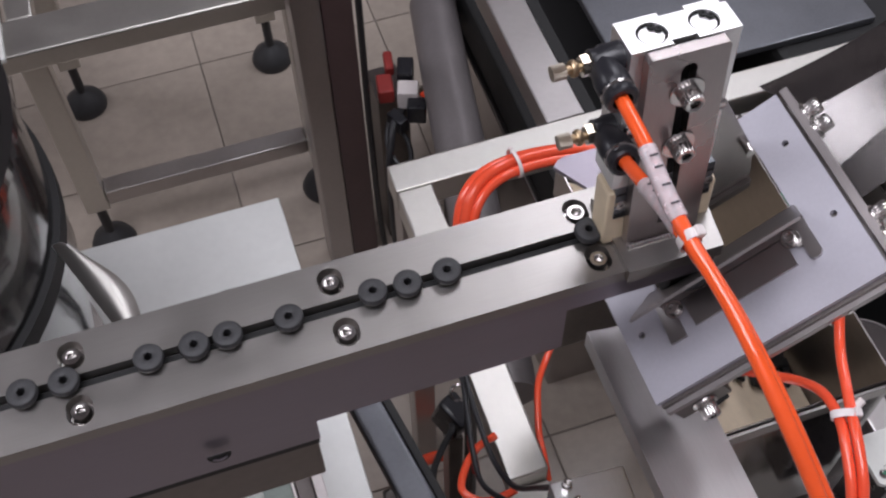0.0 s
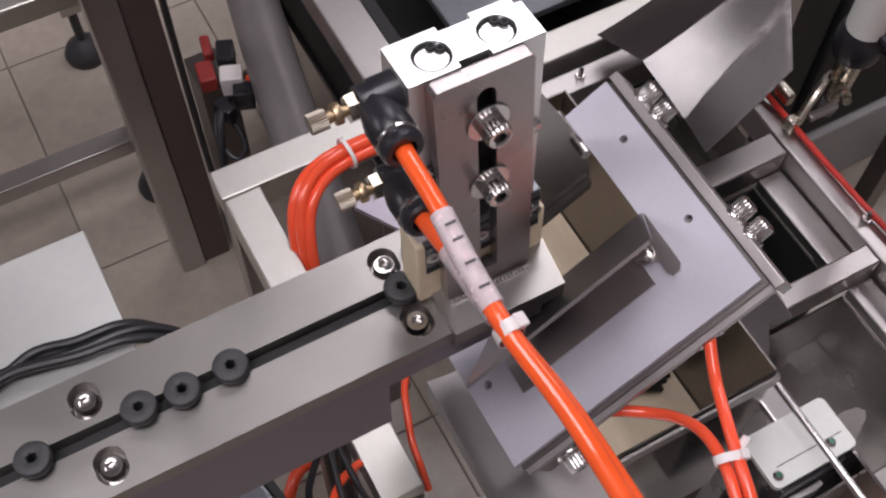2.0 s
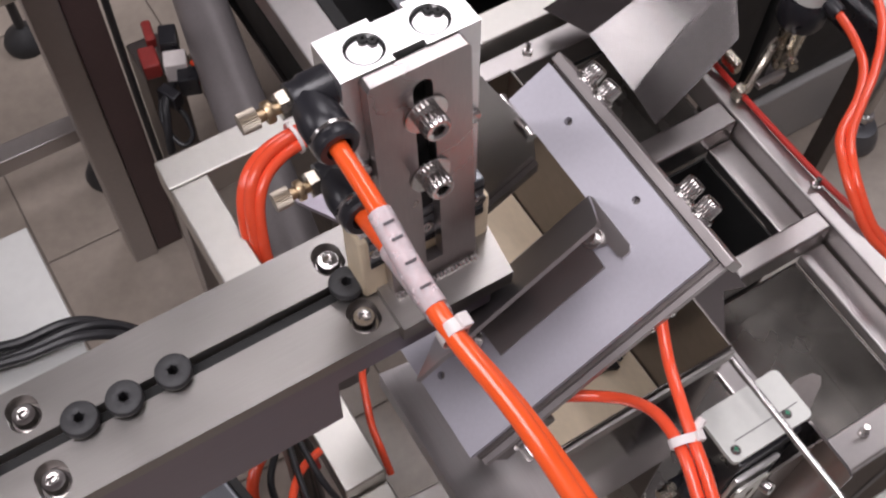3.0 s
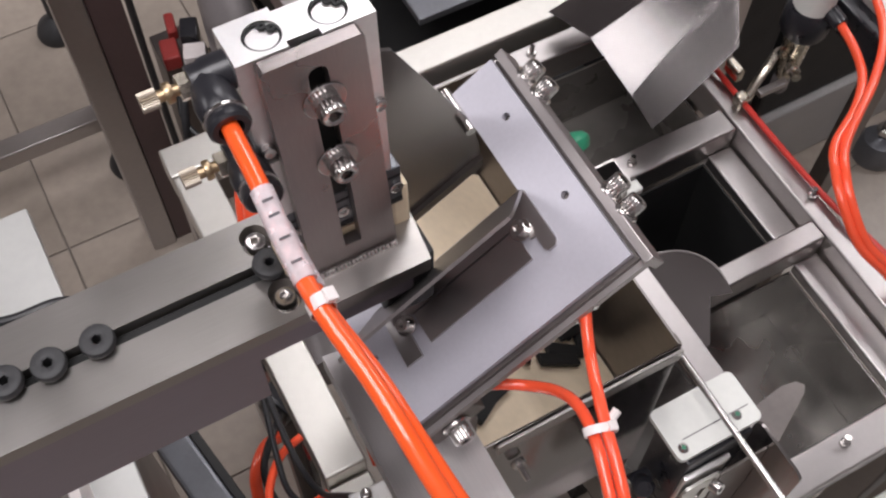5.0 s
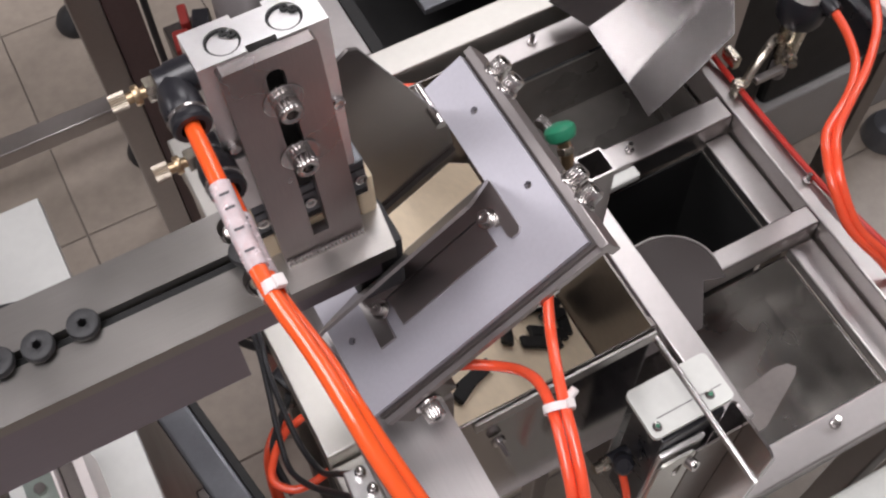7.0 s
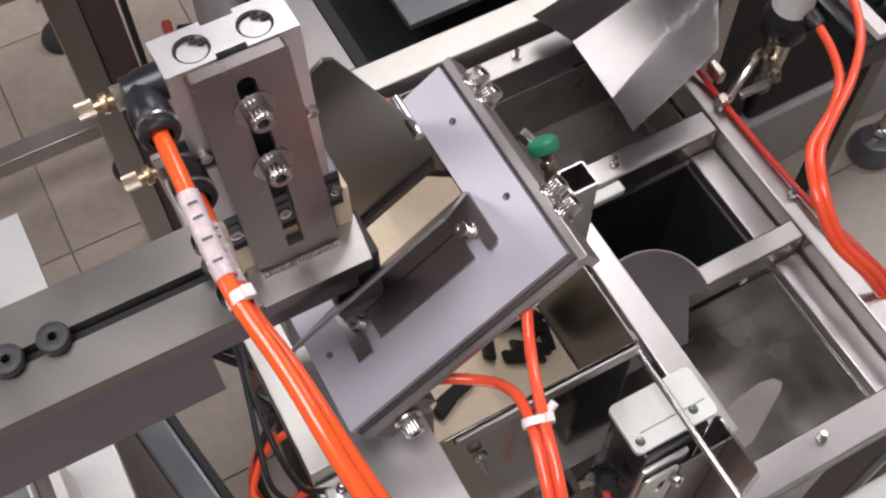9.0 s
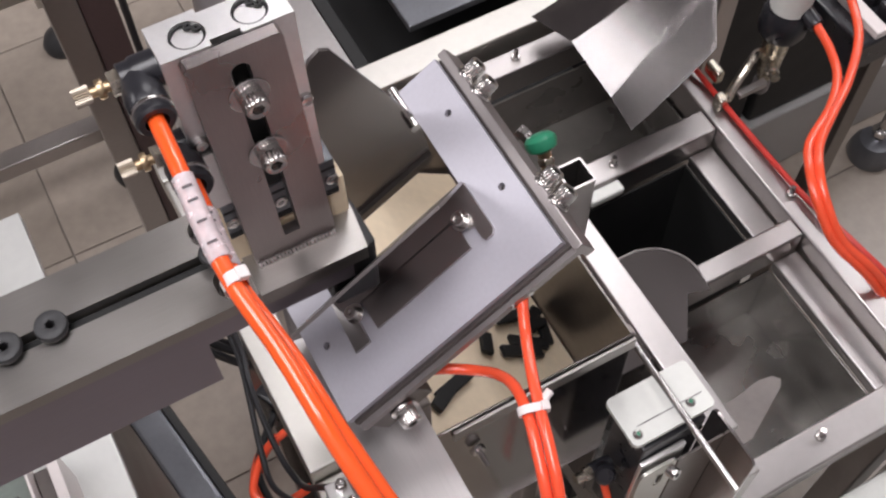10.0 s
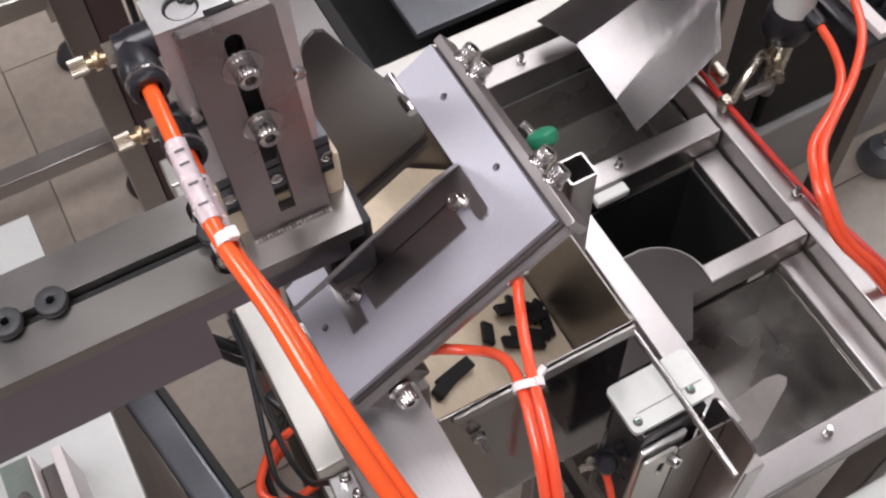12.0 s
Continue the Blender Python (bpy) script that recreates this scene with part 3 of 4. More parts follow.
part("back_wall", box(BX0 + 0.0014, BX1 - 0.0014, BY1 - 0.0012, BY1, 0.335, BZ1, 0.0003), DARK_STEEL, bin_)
part("slide", plate([(BX0 + 0.002, 0.5450), (BX1 - 0.002, 0.4650), (BX1 - 0.002, 0.4620), (BX0 + 0.002, 0.5420)], (), BY1 - BY0 - 0.006, Matrix.Translation((0, BY0 + 0.002, 0)) @ XZ), LINING, bin_, "sloping tan slide inside the box")
bb = part("wall_bolt", hex_head(0.0036, 0.0030, along((0.0770, BY0 - 0.0012, 0.522), (0, -1, 0))), CHROME, bin_, "bright hexagon bolt")
part("bolt_end", sweep([(0.0770, BY0 - 0.0030, 0.522), (0.0775, BY0 - 0.0110, 0.520)], 0.0016, 10), CHROME, bb)
OFFCUTS = [(0.111, 0.009, 62, 0.007), (0.128, 0.001, -8, 0.014), (0.135, 0.006, -12, 0.013), (0.132, 0.022, 5, 0.011), (0.141, 0.025, -25, 0.010), (0.147, 0.020, 40, 0.010), (0.149, 0.012, 70, 0.009), (0.143, 0.015, 10, 0.009), (0.081, -0.012, 22, 0.015), (0.072, -0.018, 30, 0.009)]
for k, (sx, sy, turn, half) in enumerate(OFFCUTS):
    s = box(-half, half, -0.0034, 0.0034, 0, 0.003, 0.0008)
    whole("rubber_scrap", moved(s, pose(sx, sy, 0.5456 - 0.762 * (sx - BX0 - 0.002) + 0.0004 + 0.0026 * (k % 4 == 3), 0, 37.3, 0) @ pose(0, 0, 0, 0, 0, turn)), BLACK, "black rubber offcut lying on the tan slide", "scrap", "offcuts in the box")

# ---- the pair of red hoses tied together ----
R1 = [(0.0960, -0.0380, 0.6640), (0.0939, -0.0412, 0.6658), (0.0890, -0.0500, 0.6640), (0.0845, -0.0600, 0.6620), (0.0795, -0.0720, 0.6630), (0.0755, -0.0835, 0.6625), (0.0715, -0.0970, 0.6610), (0.0670, -0.1120, 0.6540), (0.0620, -0.1280, 0.6320), (0.0580, -0.1400, 0.5820), (0.0560, -0.1450, 0.5000), (0.0550, -0.1470, 0.3000)]
R2 = [(0.0440, -0.0380, 0.6320), (0.0508, -0.0408, 0.6336), (0.0600, -0.0455, 0.6352), (0.0690, -0.0521, 0.6370), (0.0735, -0.0600, 0.6440), (0.0742, -0.0700, 0.6530), (0.0712, -0.0835, 0.6600), (0.0672, -0.0970, 0.6590), (0.0627, -0.1120, 0.6520), (0.0577, -0.1280, 0.6300), (0.0537, -0.1400, 0.5800), (0.0517, -0.1450, 0.5000), (0.0507, -0.1470, 0.3000)]
for pts in (R1, R2):
    whole("air_hose", sweep(pts, 0.0021, 14, 8), HOSE_RED, "thin red polyurethane hose from the chute edge", "air hose", "thin hoses")
cable_tie((0.0734, -0.0835, 0.6613), (-0.3, -1, -0.1), 0.0054, 0.0034, "white nylon cable tie round two thin red hoses")
whole("tie_tail", sweep([(0.0772, -0.0826, 0.6620), (0.0815, -0.0808, 0.6632)], 0.0016, 8), NYLON, "stub of a white cable tie beside red hoses", "cable tie")

# ---- the small lifting cylinder with its pivot rod ----
lift = thing("lift_cylinder", (0.163, -0.068, 0.26), "small lifting cylinder under a white aluminium cap plate", "air cylinder")
cap = part("cap_plate", plate(rounded(0.1405, 0.1860, -0.0785, -0.0520, 0.003), (), 0.0032, pose(0, 0, 0.524)), WHITE, lift, "pale aluminium cap plate with round corners")
part("score_line", box(0.1470, 0.1830, -0.0702, -0.0698, 0.5241, 0.5244, 0), INK, cap)
for x, y in ((0.1450, -0.0735), (0.1755, -0.0720)):
    b = part("cross_screw", lathe([(0.0024, 0), (0.0024, 0.0006), (0.0016, 0.0014), (0.0001, 0.0015)], pose(x, y, 0.5241), 16), CHROME, cap, "zinc plated cross-head screw")
    part("cross_slot", join(box(x - 0.0012, x + 0.0012, y - 0.0003, y + 0.0003, 0.5254, 0.5259, 0), box(x - 0.0003, x + 0.0003, y - 0.0012, y + 0.0012, 0.5254, 0.5260, 0)), GREEN, b)
part("body", box(0.1455, 0.1815, -0.0800, -0.0560, 0.400, 0.5160, 0.001), PLASTIC, lift)
part("body_face", box(0.1440, 0.1700, -0.0835, -0.0805, 0.380, 0.5050, 0.001), ALU, lift)
for x in (0.152, 0.174):
    part("guide_rod", sweep([(x, -0.066, 0.515), (x, -0.066, 0.522)], 0.0025, 12), CHROME, lift)
part("front_bracket", plate(rounded(0.1425, 0.1640, 0.330, 0.4990, 0.004), [ring(0.1560, 0.478, 0.0022, 16, 0.006)], 0.0015, Matrix.Translation((0, -0.0865, 0)) @ XZ), BRIGHT, lift, "stainless bracket with a slot")
YZ = Matrix(((0, 0, 1, 0), (1, 0, 0, 0), (0, 1, 0, 0), (0, 0, 0, 1)))   # a plate drawn in y and z, its face to +x
part("side_bracket", plate(rounded(-0.1080, -0.0745, 0.330, 0.5050, 0.005), (), 0.0015, Matrix.Translation((0.1930, 0, 0)) @ YZ), SHEET, lift, "stainless side bracket with round corners")
part("cross_bracket", box(0.1645, 0.1912, -0.0870, -0.0855, 0.330, 0.4960, 0.0004), DARK_STEEL, lift)
part("slot_screw", cap_screw(0.0032, 0.0050, along((0.1585, -0.0880, 0.494), (0.25, -1, 0.3))), CHROME, lift, "bright slotted screw")
f = part("elbow_fitting", join(lathe([(0.0050, 0), (0.0055, 0.002), (0.0055, 0.012), (0.004, 0.014), (0.0001, 0.014)], along((0.1395, -0.0640, 0.4620), (-0.3, -0.6, 0.9))), lathe([(0.0042, 0), (0.0042, 0.012), (0.0001, 0.012)], along((0.1440, -0.0640, 0.4650), (-1, 0, 0.1)))), PLASTIC, lift, "black plastic elbow air fitting")
part("hex_nut", lathe([(0.0036, 0.012, "hex"), (0.0036, 0.016, "hex"), (0.0028, 0.0165), (0.0028, 0.021), (0.0001, 0.021)], along((0.1440, -0.0640, 0.4650), (-1, 0, 0.1))), NICKEL, f)
whole("air_hose", sweep([(0.1370, -0.0700, 0.4600), (0.1360, -0.0800, 0.4450), (0.1350, -0.0900, 0.4100), (0.1350, -0.0950, 0.3000)], 0.0022, 12), HOSE_RED, "thin red polyurethane hose from the lifting cylinder", "air hose", "thin hoses")
whole("pivot_rod", sweep([(0.1632, -0.0350, 0.5400), (0.1632, -0.1195, 0.5400)], 0.0017, 14), CHROME, "slim bright steel pivot rod beside the box", "rod")
part("rod_end", box(0.1598, 0.1660, -0.0360, -0.0300, 0.5360, 0.5440, 0.0008), DARK_STEEL, bin_)

# ---- the deck frame below ----


machine = thing("machine_stand", (0.25, 0.15, FLOOR), "welded stainless square-tube frame of the machine", "machine stand")


def rail(x0, x1, y0, y1, z1, depth, mat=FRAME, label="", bevel=0.0018):
    return part("tube", box(x0, x1, y0, y1, z1 - depth, z1, bevel, 3), mat, machine, label)


rail(0.0150, 0.62, 0.3545, 0.3845, DECK + 0.003, 0.030, BRIGHT, "bright stainless tube across the deck frame")
rail(0.0155, 0.0470, 0.0765, 0.3540, DECK + 0.003, 0.030, BRIGHT, "bright stainless tube under the feeder track")
rail(0.0155, 0.0470, 0.0400, 0.0755, DECK - 0.016, 0.020, BRIGHT, "bright stainless tube end under the feeder track")
rail(0.2050, 0.4700, 0.3225, 0.3450, DECK - 0.007, 0.030)
rail(0.2400, 0.4420, 0.1875, 0.2110, DECK - 0.007, 0.030)
rail(0.2900, 0.4420, 0.0705, 0.0885, DECK - 0.007, 0.028)
rail(0.1000, 0.7000, -0.0870, -0.0600, DECK - 0.007, 0.022)
rail(0.4430, 0.4620, -0.0590, 0.3220, DECK - 0.007, 0.030)
rail(0.1670, 0.2040, 0.3850, 0.9000, DECK + 0.002, 0.030)
whole("black_strip", box(0.2060, 0.2180, 0.3860, 0.9000, DECK - 0.04, DECK - 0.004, 0.001), BLACK, "black strip beside a frame tube", "strip")
rail(0.4180, 0.4415, 0.0890, 0.1870, DECK - 0.030, 0.012, FRAME, "inner ledge of the stainless frame")
rail(0.4180, 0.4415, -0.0590, 0.0700, DECK - 0.030, 0.012, FRAME, "inner ledge of the stainless frame")
# White colour stands for the lamp's reflection on this ledge.
rail(0.3130, 0.3440, 0.1765, 0.1872, DECK - 0.010, 0.008, WHITE, "ledge on the side of the frame, white for a lamp's reflection")
rail(0.4420, 0.4630, 0.3460, 0.3540, DECK - 0.007, 0.030)
for x, y in ((0.346, 0.1985), (0.347, -0.0700), (0.333, 0.3340), (0.455, 0.105)):
    s = part("screw", hex_head(0.0042, 0.0035, pose(x, y, DECK - 0.0068, 0, 0, 20)), CHROME, machine, "small bright hexagon screw")
    part("screw_tip", sweep([(x, y, DECK - 0.0045), (x + 0.001, y + 0.001, DECK + 0.003)], 0.0022, 10), CHROME, s)
for x, y in ((0.0313, 0.370), (0.452, 0.333), (0.452, -0.073), (0.20, -0.073), (0.60, -0.073), (0.60, 0.369)):
    part("leg", box(x - 0.013, x + 0.013, y - 0.013, y + 0.013, FLOOR, DECK - 0.0305, 0.002), FRAME, machine)

post = thing("open_post", (0.213, 0.0835, FLOOR), "upright open-ended stainless square tube", "post")
hollow = rounded(0.2040, 0.2220, 0.0745, 0.0925, 0.0018, 3)
part("tube_wall", plate(hollow, [rounded(0.2054, 0.2206, 0.0759, 0.0911, 0.0010, 3)], 0.487 - FLOOR, pose(0, 0, 0.487)), FRAME, post)
bar = whole("flat_bar", box(0.2375, 0.2570, -0.0580, 0.1210, 0.356, 0.362, 0.0012), FRAME, "flat stainless bar beside the collecting box", "bar")
part("foot", box(0.2400, 0.2540, -0.0865, -0.0605, 0.2555, 0.3555, 0.001), FRAME, bar)

valve = thing("hand_valve", (0.207, 0.097, 0.455), "small brass hand valve with a green knob", "valve")
part("stem", sweep([(0.2075, 0.0970, 0.452), (0.2078, 0.1020, 0.470), (0.2080, 0.1090, 0.482)], 0.0040, 14), BRASS, valve)
part("nut", lathe([(0.0052, 0, "hex"), (0.0052, 0.0042, "hex"), (0.0042, 0.005), (0.0001, 0.005)], along((0.2079, 0.1045, 0.4745), (0.02, 0.6, 0.8))), NICKEL, valve, "nickel plated hexagon nut")
part("knob", lathe([(0.0045, 0), (0.0085, 0.002), (0.0098, 0.0055), (0.0094, 0.0085), (0.0075, 0.0105), (0.004, 0.0115), (0.0001, 0.0118)], along((0.2080, 0.1085, 0.4810), (0.0, 0.75, 0.7)), 18), GREEN, valve, "green plastic knob")
part("outlet", join(sweep([(0.2045, 0.1190, 0.482), (0.2010, 0.1270, 0.486)], 0.0038, 12), lathe([(0.0046, 0, "hex"), (0.0046, 0.003, "hex"), (0.003, 0.004), (0.0001, 0.004)], along((0.2030, 0.1225, 0.484), (-0.3, 0.8, 0.3)))), CHROME, valve)
part("bracket", box(0.2045, 0.2105, 0.0927, 0.0990, 0.446, 0.4515, 0.0006), FRAME, valve)

tab = [(0.200, 0.030), (0.200, 0.105)] + [(0.2900 + 0.045 * math.sin(radians(a)), 0.0650 + 0.040 * math.cos(radians(a))) for a in range(0, 95, 9)] + [(0.335, 0.055), (0.318, 0.060)] + [(0.300, 0.030)]
rc = whole("rounded_chute", plate(tab, (), 0.0016, Matrix.Translation((0.25, 0.07, 0.288)) @ Matrix.Rotation(radians(20), 4, "X") @ Matrix.Translation((-0.25, -0.07, 0))), SHEET, "grey sheet steel chute with a rounded end", "chute")
part("rim", moved(sweep([(x, y, 0) for x, y in tab[1:-3]], 0.0010, 8, 2), Matrix.Translation((0.25, 0.07, 0.288)) @ Matrix.Rotation(radians(20), 4, "X") @ Matrix.Translation((-0.25, -0.07, 0))), FRAME, rc, "bright folded rim")
whole("tongue", plate([(0.235, -0.056), (0.235, -0.028), (0.330, -0.016), (0.341, -0.018), (0.345, -0.023), (0.341, -0.028), (0.300, -0.050)], (), 0.002, pose(0, 0, 0.266)), DARK_STEEL, "flat steel tongue with a rounded tip", "tongue")

# a duct of bare sheet that leans away over the frame
duct = thing("discharge_duct", (0.42, 0.27, DECK), "leaning bare sheet steel duct over the frame", "duct")
def duct_panel(near, far, drop_near, drop_far, end_near, end_far):
    """A sheet between two edges that run along the duct; each edge gives y for a distance dx from the mouth."""
    bm = bmesh.new()
    rows = []
    for i in range(15):
        row = []
        for j in range(7):
            b = j / 6
            dx = (i / 14) * (end_near + (end_far - end_near) * b)
            y = near(dx) + (far(dx) - near(dx)) * b
            row.append(bm.verts.new((0.358 + dx, y, 0.302 + 0.14 * dx + 1.4 * dx * dx - drop_near + (drop_near - drop_far) * b)))
        rows.append(row)
    for p, q in zip(rows, rows[1:]):
        for j in range(6):
            bm.faces.new((p[j], q[j], q[j + 1], p[j + 1]))
    for f in bm.faces:
        f.smooth = True
    bmesh.ops.solidify(bm, geom=bm.faces[:], thickness=0.0014)
    return bm


def duct_fold(dx):
    return 0.291 + 0.10 * dx


def duct_curve(dx):
    return 0.230 + 0.42 * dx - 0.9 * dx * dx


part("side_panel", duct_panel(duct_fold, lambda dx: 0.352 + 0.05 * dx, -0.0055, 0.024, 0.135, 0.135), DUCT, duct)
part("top_panel", duct_panel(duct_curve, duct_fold, 0.0, -0.0055, 0.120, 0.135), DUCT, duct)
part("lower_panel", duct_panel(lambda dx: 0.199 + 0.235 * dx, duct_curve, 0.007, 0.0003, 0.092, 0.120), DUCT, duct)
part("back_plate", box(0.4560, 0.4580, 0.250, 0.3220, DECK - 0.0065, 0.318, 0.0005), DARK_STEEL, duct)
part("stand", box(0.462, 0.475, 0.262, 0.280, DECK - 0.037, 0.302, 0.001), FRAME, duct)

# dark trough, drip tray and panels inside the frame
# The first, black box stands for the dark interior below the frame.
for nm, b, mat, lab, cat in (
        ("dark_bin", (0.255, 0.417, 0.089, 0.187, 0.02), BLACK, "black open box added for the dark interior below the frame", "bin"),
        ("scrap_trough", (0.205, 0.442, 0.2115, 0.322, 0.150), TROUGH, "stainless steel trough below the frame, stains and reflections in its colour", "trough"),
        ("drip_tray", (0.200, 0.417, -0.059, 0.070, 0.150), TRAY, "stainless drip tray inside the frame, stains and reflections in its colour", "tray")):
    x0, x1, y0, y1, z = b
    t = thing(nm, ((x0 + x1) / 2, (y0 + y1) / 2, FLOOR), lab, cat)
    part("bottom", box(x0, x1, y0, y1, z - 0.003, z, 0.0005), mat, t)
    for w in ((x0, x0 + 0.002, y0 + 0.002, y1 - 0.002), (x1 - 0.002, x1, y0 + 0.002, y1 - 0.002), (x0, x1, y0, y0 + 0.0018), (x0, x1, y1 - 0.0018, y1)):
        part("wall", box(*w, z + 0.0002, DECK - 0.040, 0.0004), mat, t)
    part("stand", box((x0 + x1) / 2 - 0.03, (x0 + x1) / 2 + 0.03, (y0 + y1) / 2 - 0.03, (y0 + y1) / 2 + 0.03, FLOOR, z - 0.0032, 0.001), mat, t)
whole("white_cabinet", box(0.24, 0.80, -0.60, -0.105, FLOOR, 0.200, 0.004), WHITE, "pale painted steel cabinet beside the frame", "cabinet")
gc = thing("grey_cabinet", (0.93, 0.49, FLOOR), "low grey plinth under a black machine body", "cabinet")
part("plinth", box(0.560, 1.500, 0.385, 0.600, FLOOR, -0.180, 0.004), GREY_PAINT, gc, "grey painted plinth")
part("body", box(0.745, 1.500, 0.395, 0.590, -0.1795, 0.100, 0.006), BLACK, gc, "black machine body")
lv = thing("levelling_leg", (0.955, 0.335, FLOOR), "bright threaded stem on a dark levelling foot", "levelling foot")
part("levelling_foot", lathe([(0.032, 0), (0.034, 0.005), (0.031, 0.022), (0.024, 0.036), (0.010, 0.040), (0.007, 0.042), (0.007, 0.052), (0.0001, 0.052)], pose(0.955, 0.335, FLOOR + 0.0005), 24), SLATE, lv, "dark slate levelling foot")
part("nut", lathe([(0.013, 0, "hex"), (0.013, 0.010, "hex"), (0.008, 0.012), (0.0001, 0.012)], pose(0.955, 0.335, FLOOR + 0.052)), CHROME, lv)
part("stem", lathe([(0.007, FLOOR + 0.0645), (0.007, 0.02), (0.0001, 0.02)], pose(0.955, 0.335, 0), 16), CHROME, lv, "bright threaded stem")
cover = whole("steel_cover", box(0.3050, 0.6000, 0.4870, 0.8500, 0.1503, 0.160, 0.002), SLATE, "dark steel panel behind the deck frame", "panel")
whole("dark_motor", box(0.480, 0.740, 0.400, 0.700, FLOOR, 0.150, 0.01), BLACK, "black motor housing behind the frame", "motor")
part("leg", box(0.36, 0.40, 0.60, 0.64, 0.0505, 0.1498, 0.002), DARK_STEEL, cover)
# Added block keeps the gap between rails and panel black.
whole("gap_block", box(0.2220, 0.4780, 0.3900, 0.9000, -0.0197, 0.050, 0.003), BLACK, "black block filling the dark gap below the panel", "housing")

# ---- filter cylinder and red hoses behind the frame ----
fil = thing("air_regulator", (0.520, 0.222, 0.235), "grey air regulator with a clear bowl and black collar", "regulator")
part("body", lathe([(0.006, 0.222), (0.0075, 0.226), (0.0075, 0.236), (0.006, 0.24), (0.0001, 0.24)], pose(0.520, 0.222, 0), 20), PVC, fil)
part("collar", lathe([(0.018, 0.300), (0.020, 0.304), (0.020, 0.325), (0.017, 0.330), (0.0001, 0.330)], pose(0.520, 0.222, 0), 20), PLASTIC, fil)
part("bowl", lathe([(0.006, 0.24), (0.010, 0.255), (0.012, 0.299), (0.0001, 0.299)], pose(0.520, 0.222, 0), 20), NICKEL, fil)
part("neck", lathe([(0.0165, 0.331), (0.0165, 0.46), (0.0001, 0.46)], pose(0.520, 0.222, 0), 20), WHITE, fil)
part("clip", sweep([(0.462, 0.205, 0.262), (0.480, 0.212, 0.280), (0.500, 0.220, 0.285), (0.514, 0.222, 0.270)], 0.004, 10), NICKEL, fil)
part("clip_block", box(0.452, 0.461, 0.200, 0.211, 0.2555, 0.270, 0.002), NICKEL, fil)
part("clip_block", box(0.463, 0.471, 0.222, 0.240, 0.262, 0.276, 0.002), NICKEL, fil)
part("fitting", lathe([(0.006, 0, "hex"), (0.006, 0.008, "hex"), (0.004, 0.009), (0.004, 0.016), (0.0001, 0.016)], along((0.512, 0.212, 0.268), (-0.4, -0.8, 0.2)), 18), NICKEL, fil, "nickel plated fitting")
part("link", box(0.4715, 0.5000, 0.1995, 0.2060, 0.262, 0.268, 0.001), FRAME, fil, "short steel link to the frame")
HR = [[(0.5240, 0.1960, 0.333), (0.5237, 0.1922, 0.332), (0.5185, 0.1691, 0.331), (0.5063, 0.1450, 0.331), (0.4837, 0.1247, 0.330), (0.4503, 0.1063, 0.330), (0.4362, 0.0886, 0.329), (0.4268, 0.0641, 0.322), (0.4300, 0.0380, 0.300), (0.4520, 0.0100, 0.270), (0.4900, -0.0300, 0.200)],
      [(0.5640, 0.2300, 0.350), (0.5560, 0.1980, 0.345), (0.5400, 0.1650, 0.340), (0.5100, 0.1370, 0.335), (0.4800, 0.1180, 0.333), (0.4555, 0.1015, 0.331), (0.4420, 0.0850, 0.330), (0.4330, 0.0620, 0.322), (0.4360, 0.0360, 0.300), (0.4590, 0.0080, 0.270), (0.4970, -0.0320, 0.200)]]
for pts in HR:
    whole("air_hose", sweep(pts, 0.0037, 14, 8), HOSE_RED, "red polyurethane hose hanging beside the frame", "air hose", "hoses beside the frame")
whole("hose_fitting", lathe([(0.006, 0), (0.007, 0.004), (0.007, 0.022), (0.0001, 0.022)], along((0.5238, 0.1925, 0.332), (0.05, 0.95, 0.05)), 16), PLASTIC, "black plastic fitting on a red hose", "fitting")
vi = thing("valve_island", (0.610, 0.205, 0.24), "black valve island with a white strip", "valve")
part("body", box(0.552, 0.660, 0.165, 0.260, 0.285, 0.318, 0.003), PLASTIC, vi)
part("strip", box(0.566, 0.578, 0.166, 0.258, 0.3182, 0.326, 0.001), NYLON, vi, "white plastic strip")
for k in range(4):
    part("coil", box(0.584, 0.640, 0.172 + 0.022 * k, 0.189 + 0.022 * k, 0.3182, 0.334, 0.002), PLASTIC, vi)
part("bracket", box(0.630, 0.650, 0.200, 0.220, FLOOR, 0.2848, 0.001), DARK_STEEL, vi)
whole("signal_wire", sweep([(0.459, 0.262, 0.262), (0.459, 0.200, 0.260), (0.4605, 0.104, 0.260), (0.4660, 0.050, 0.262), (0.4800, 0.000, 0.250)], 0.0026, 10), RED_WIRE, "thin red wire along the frame tube", "wire")

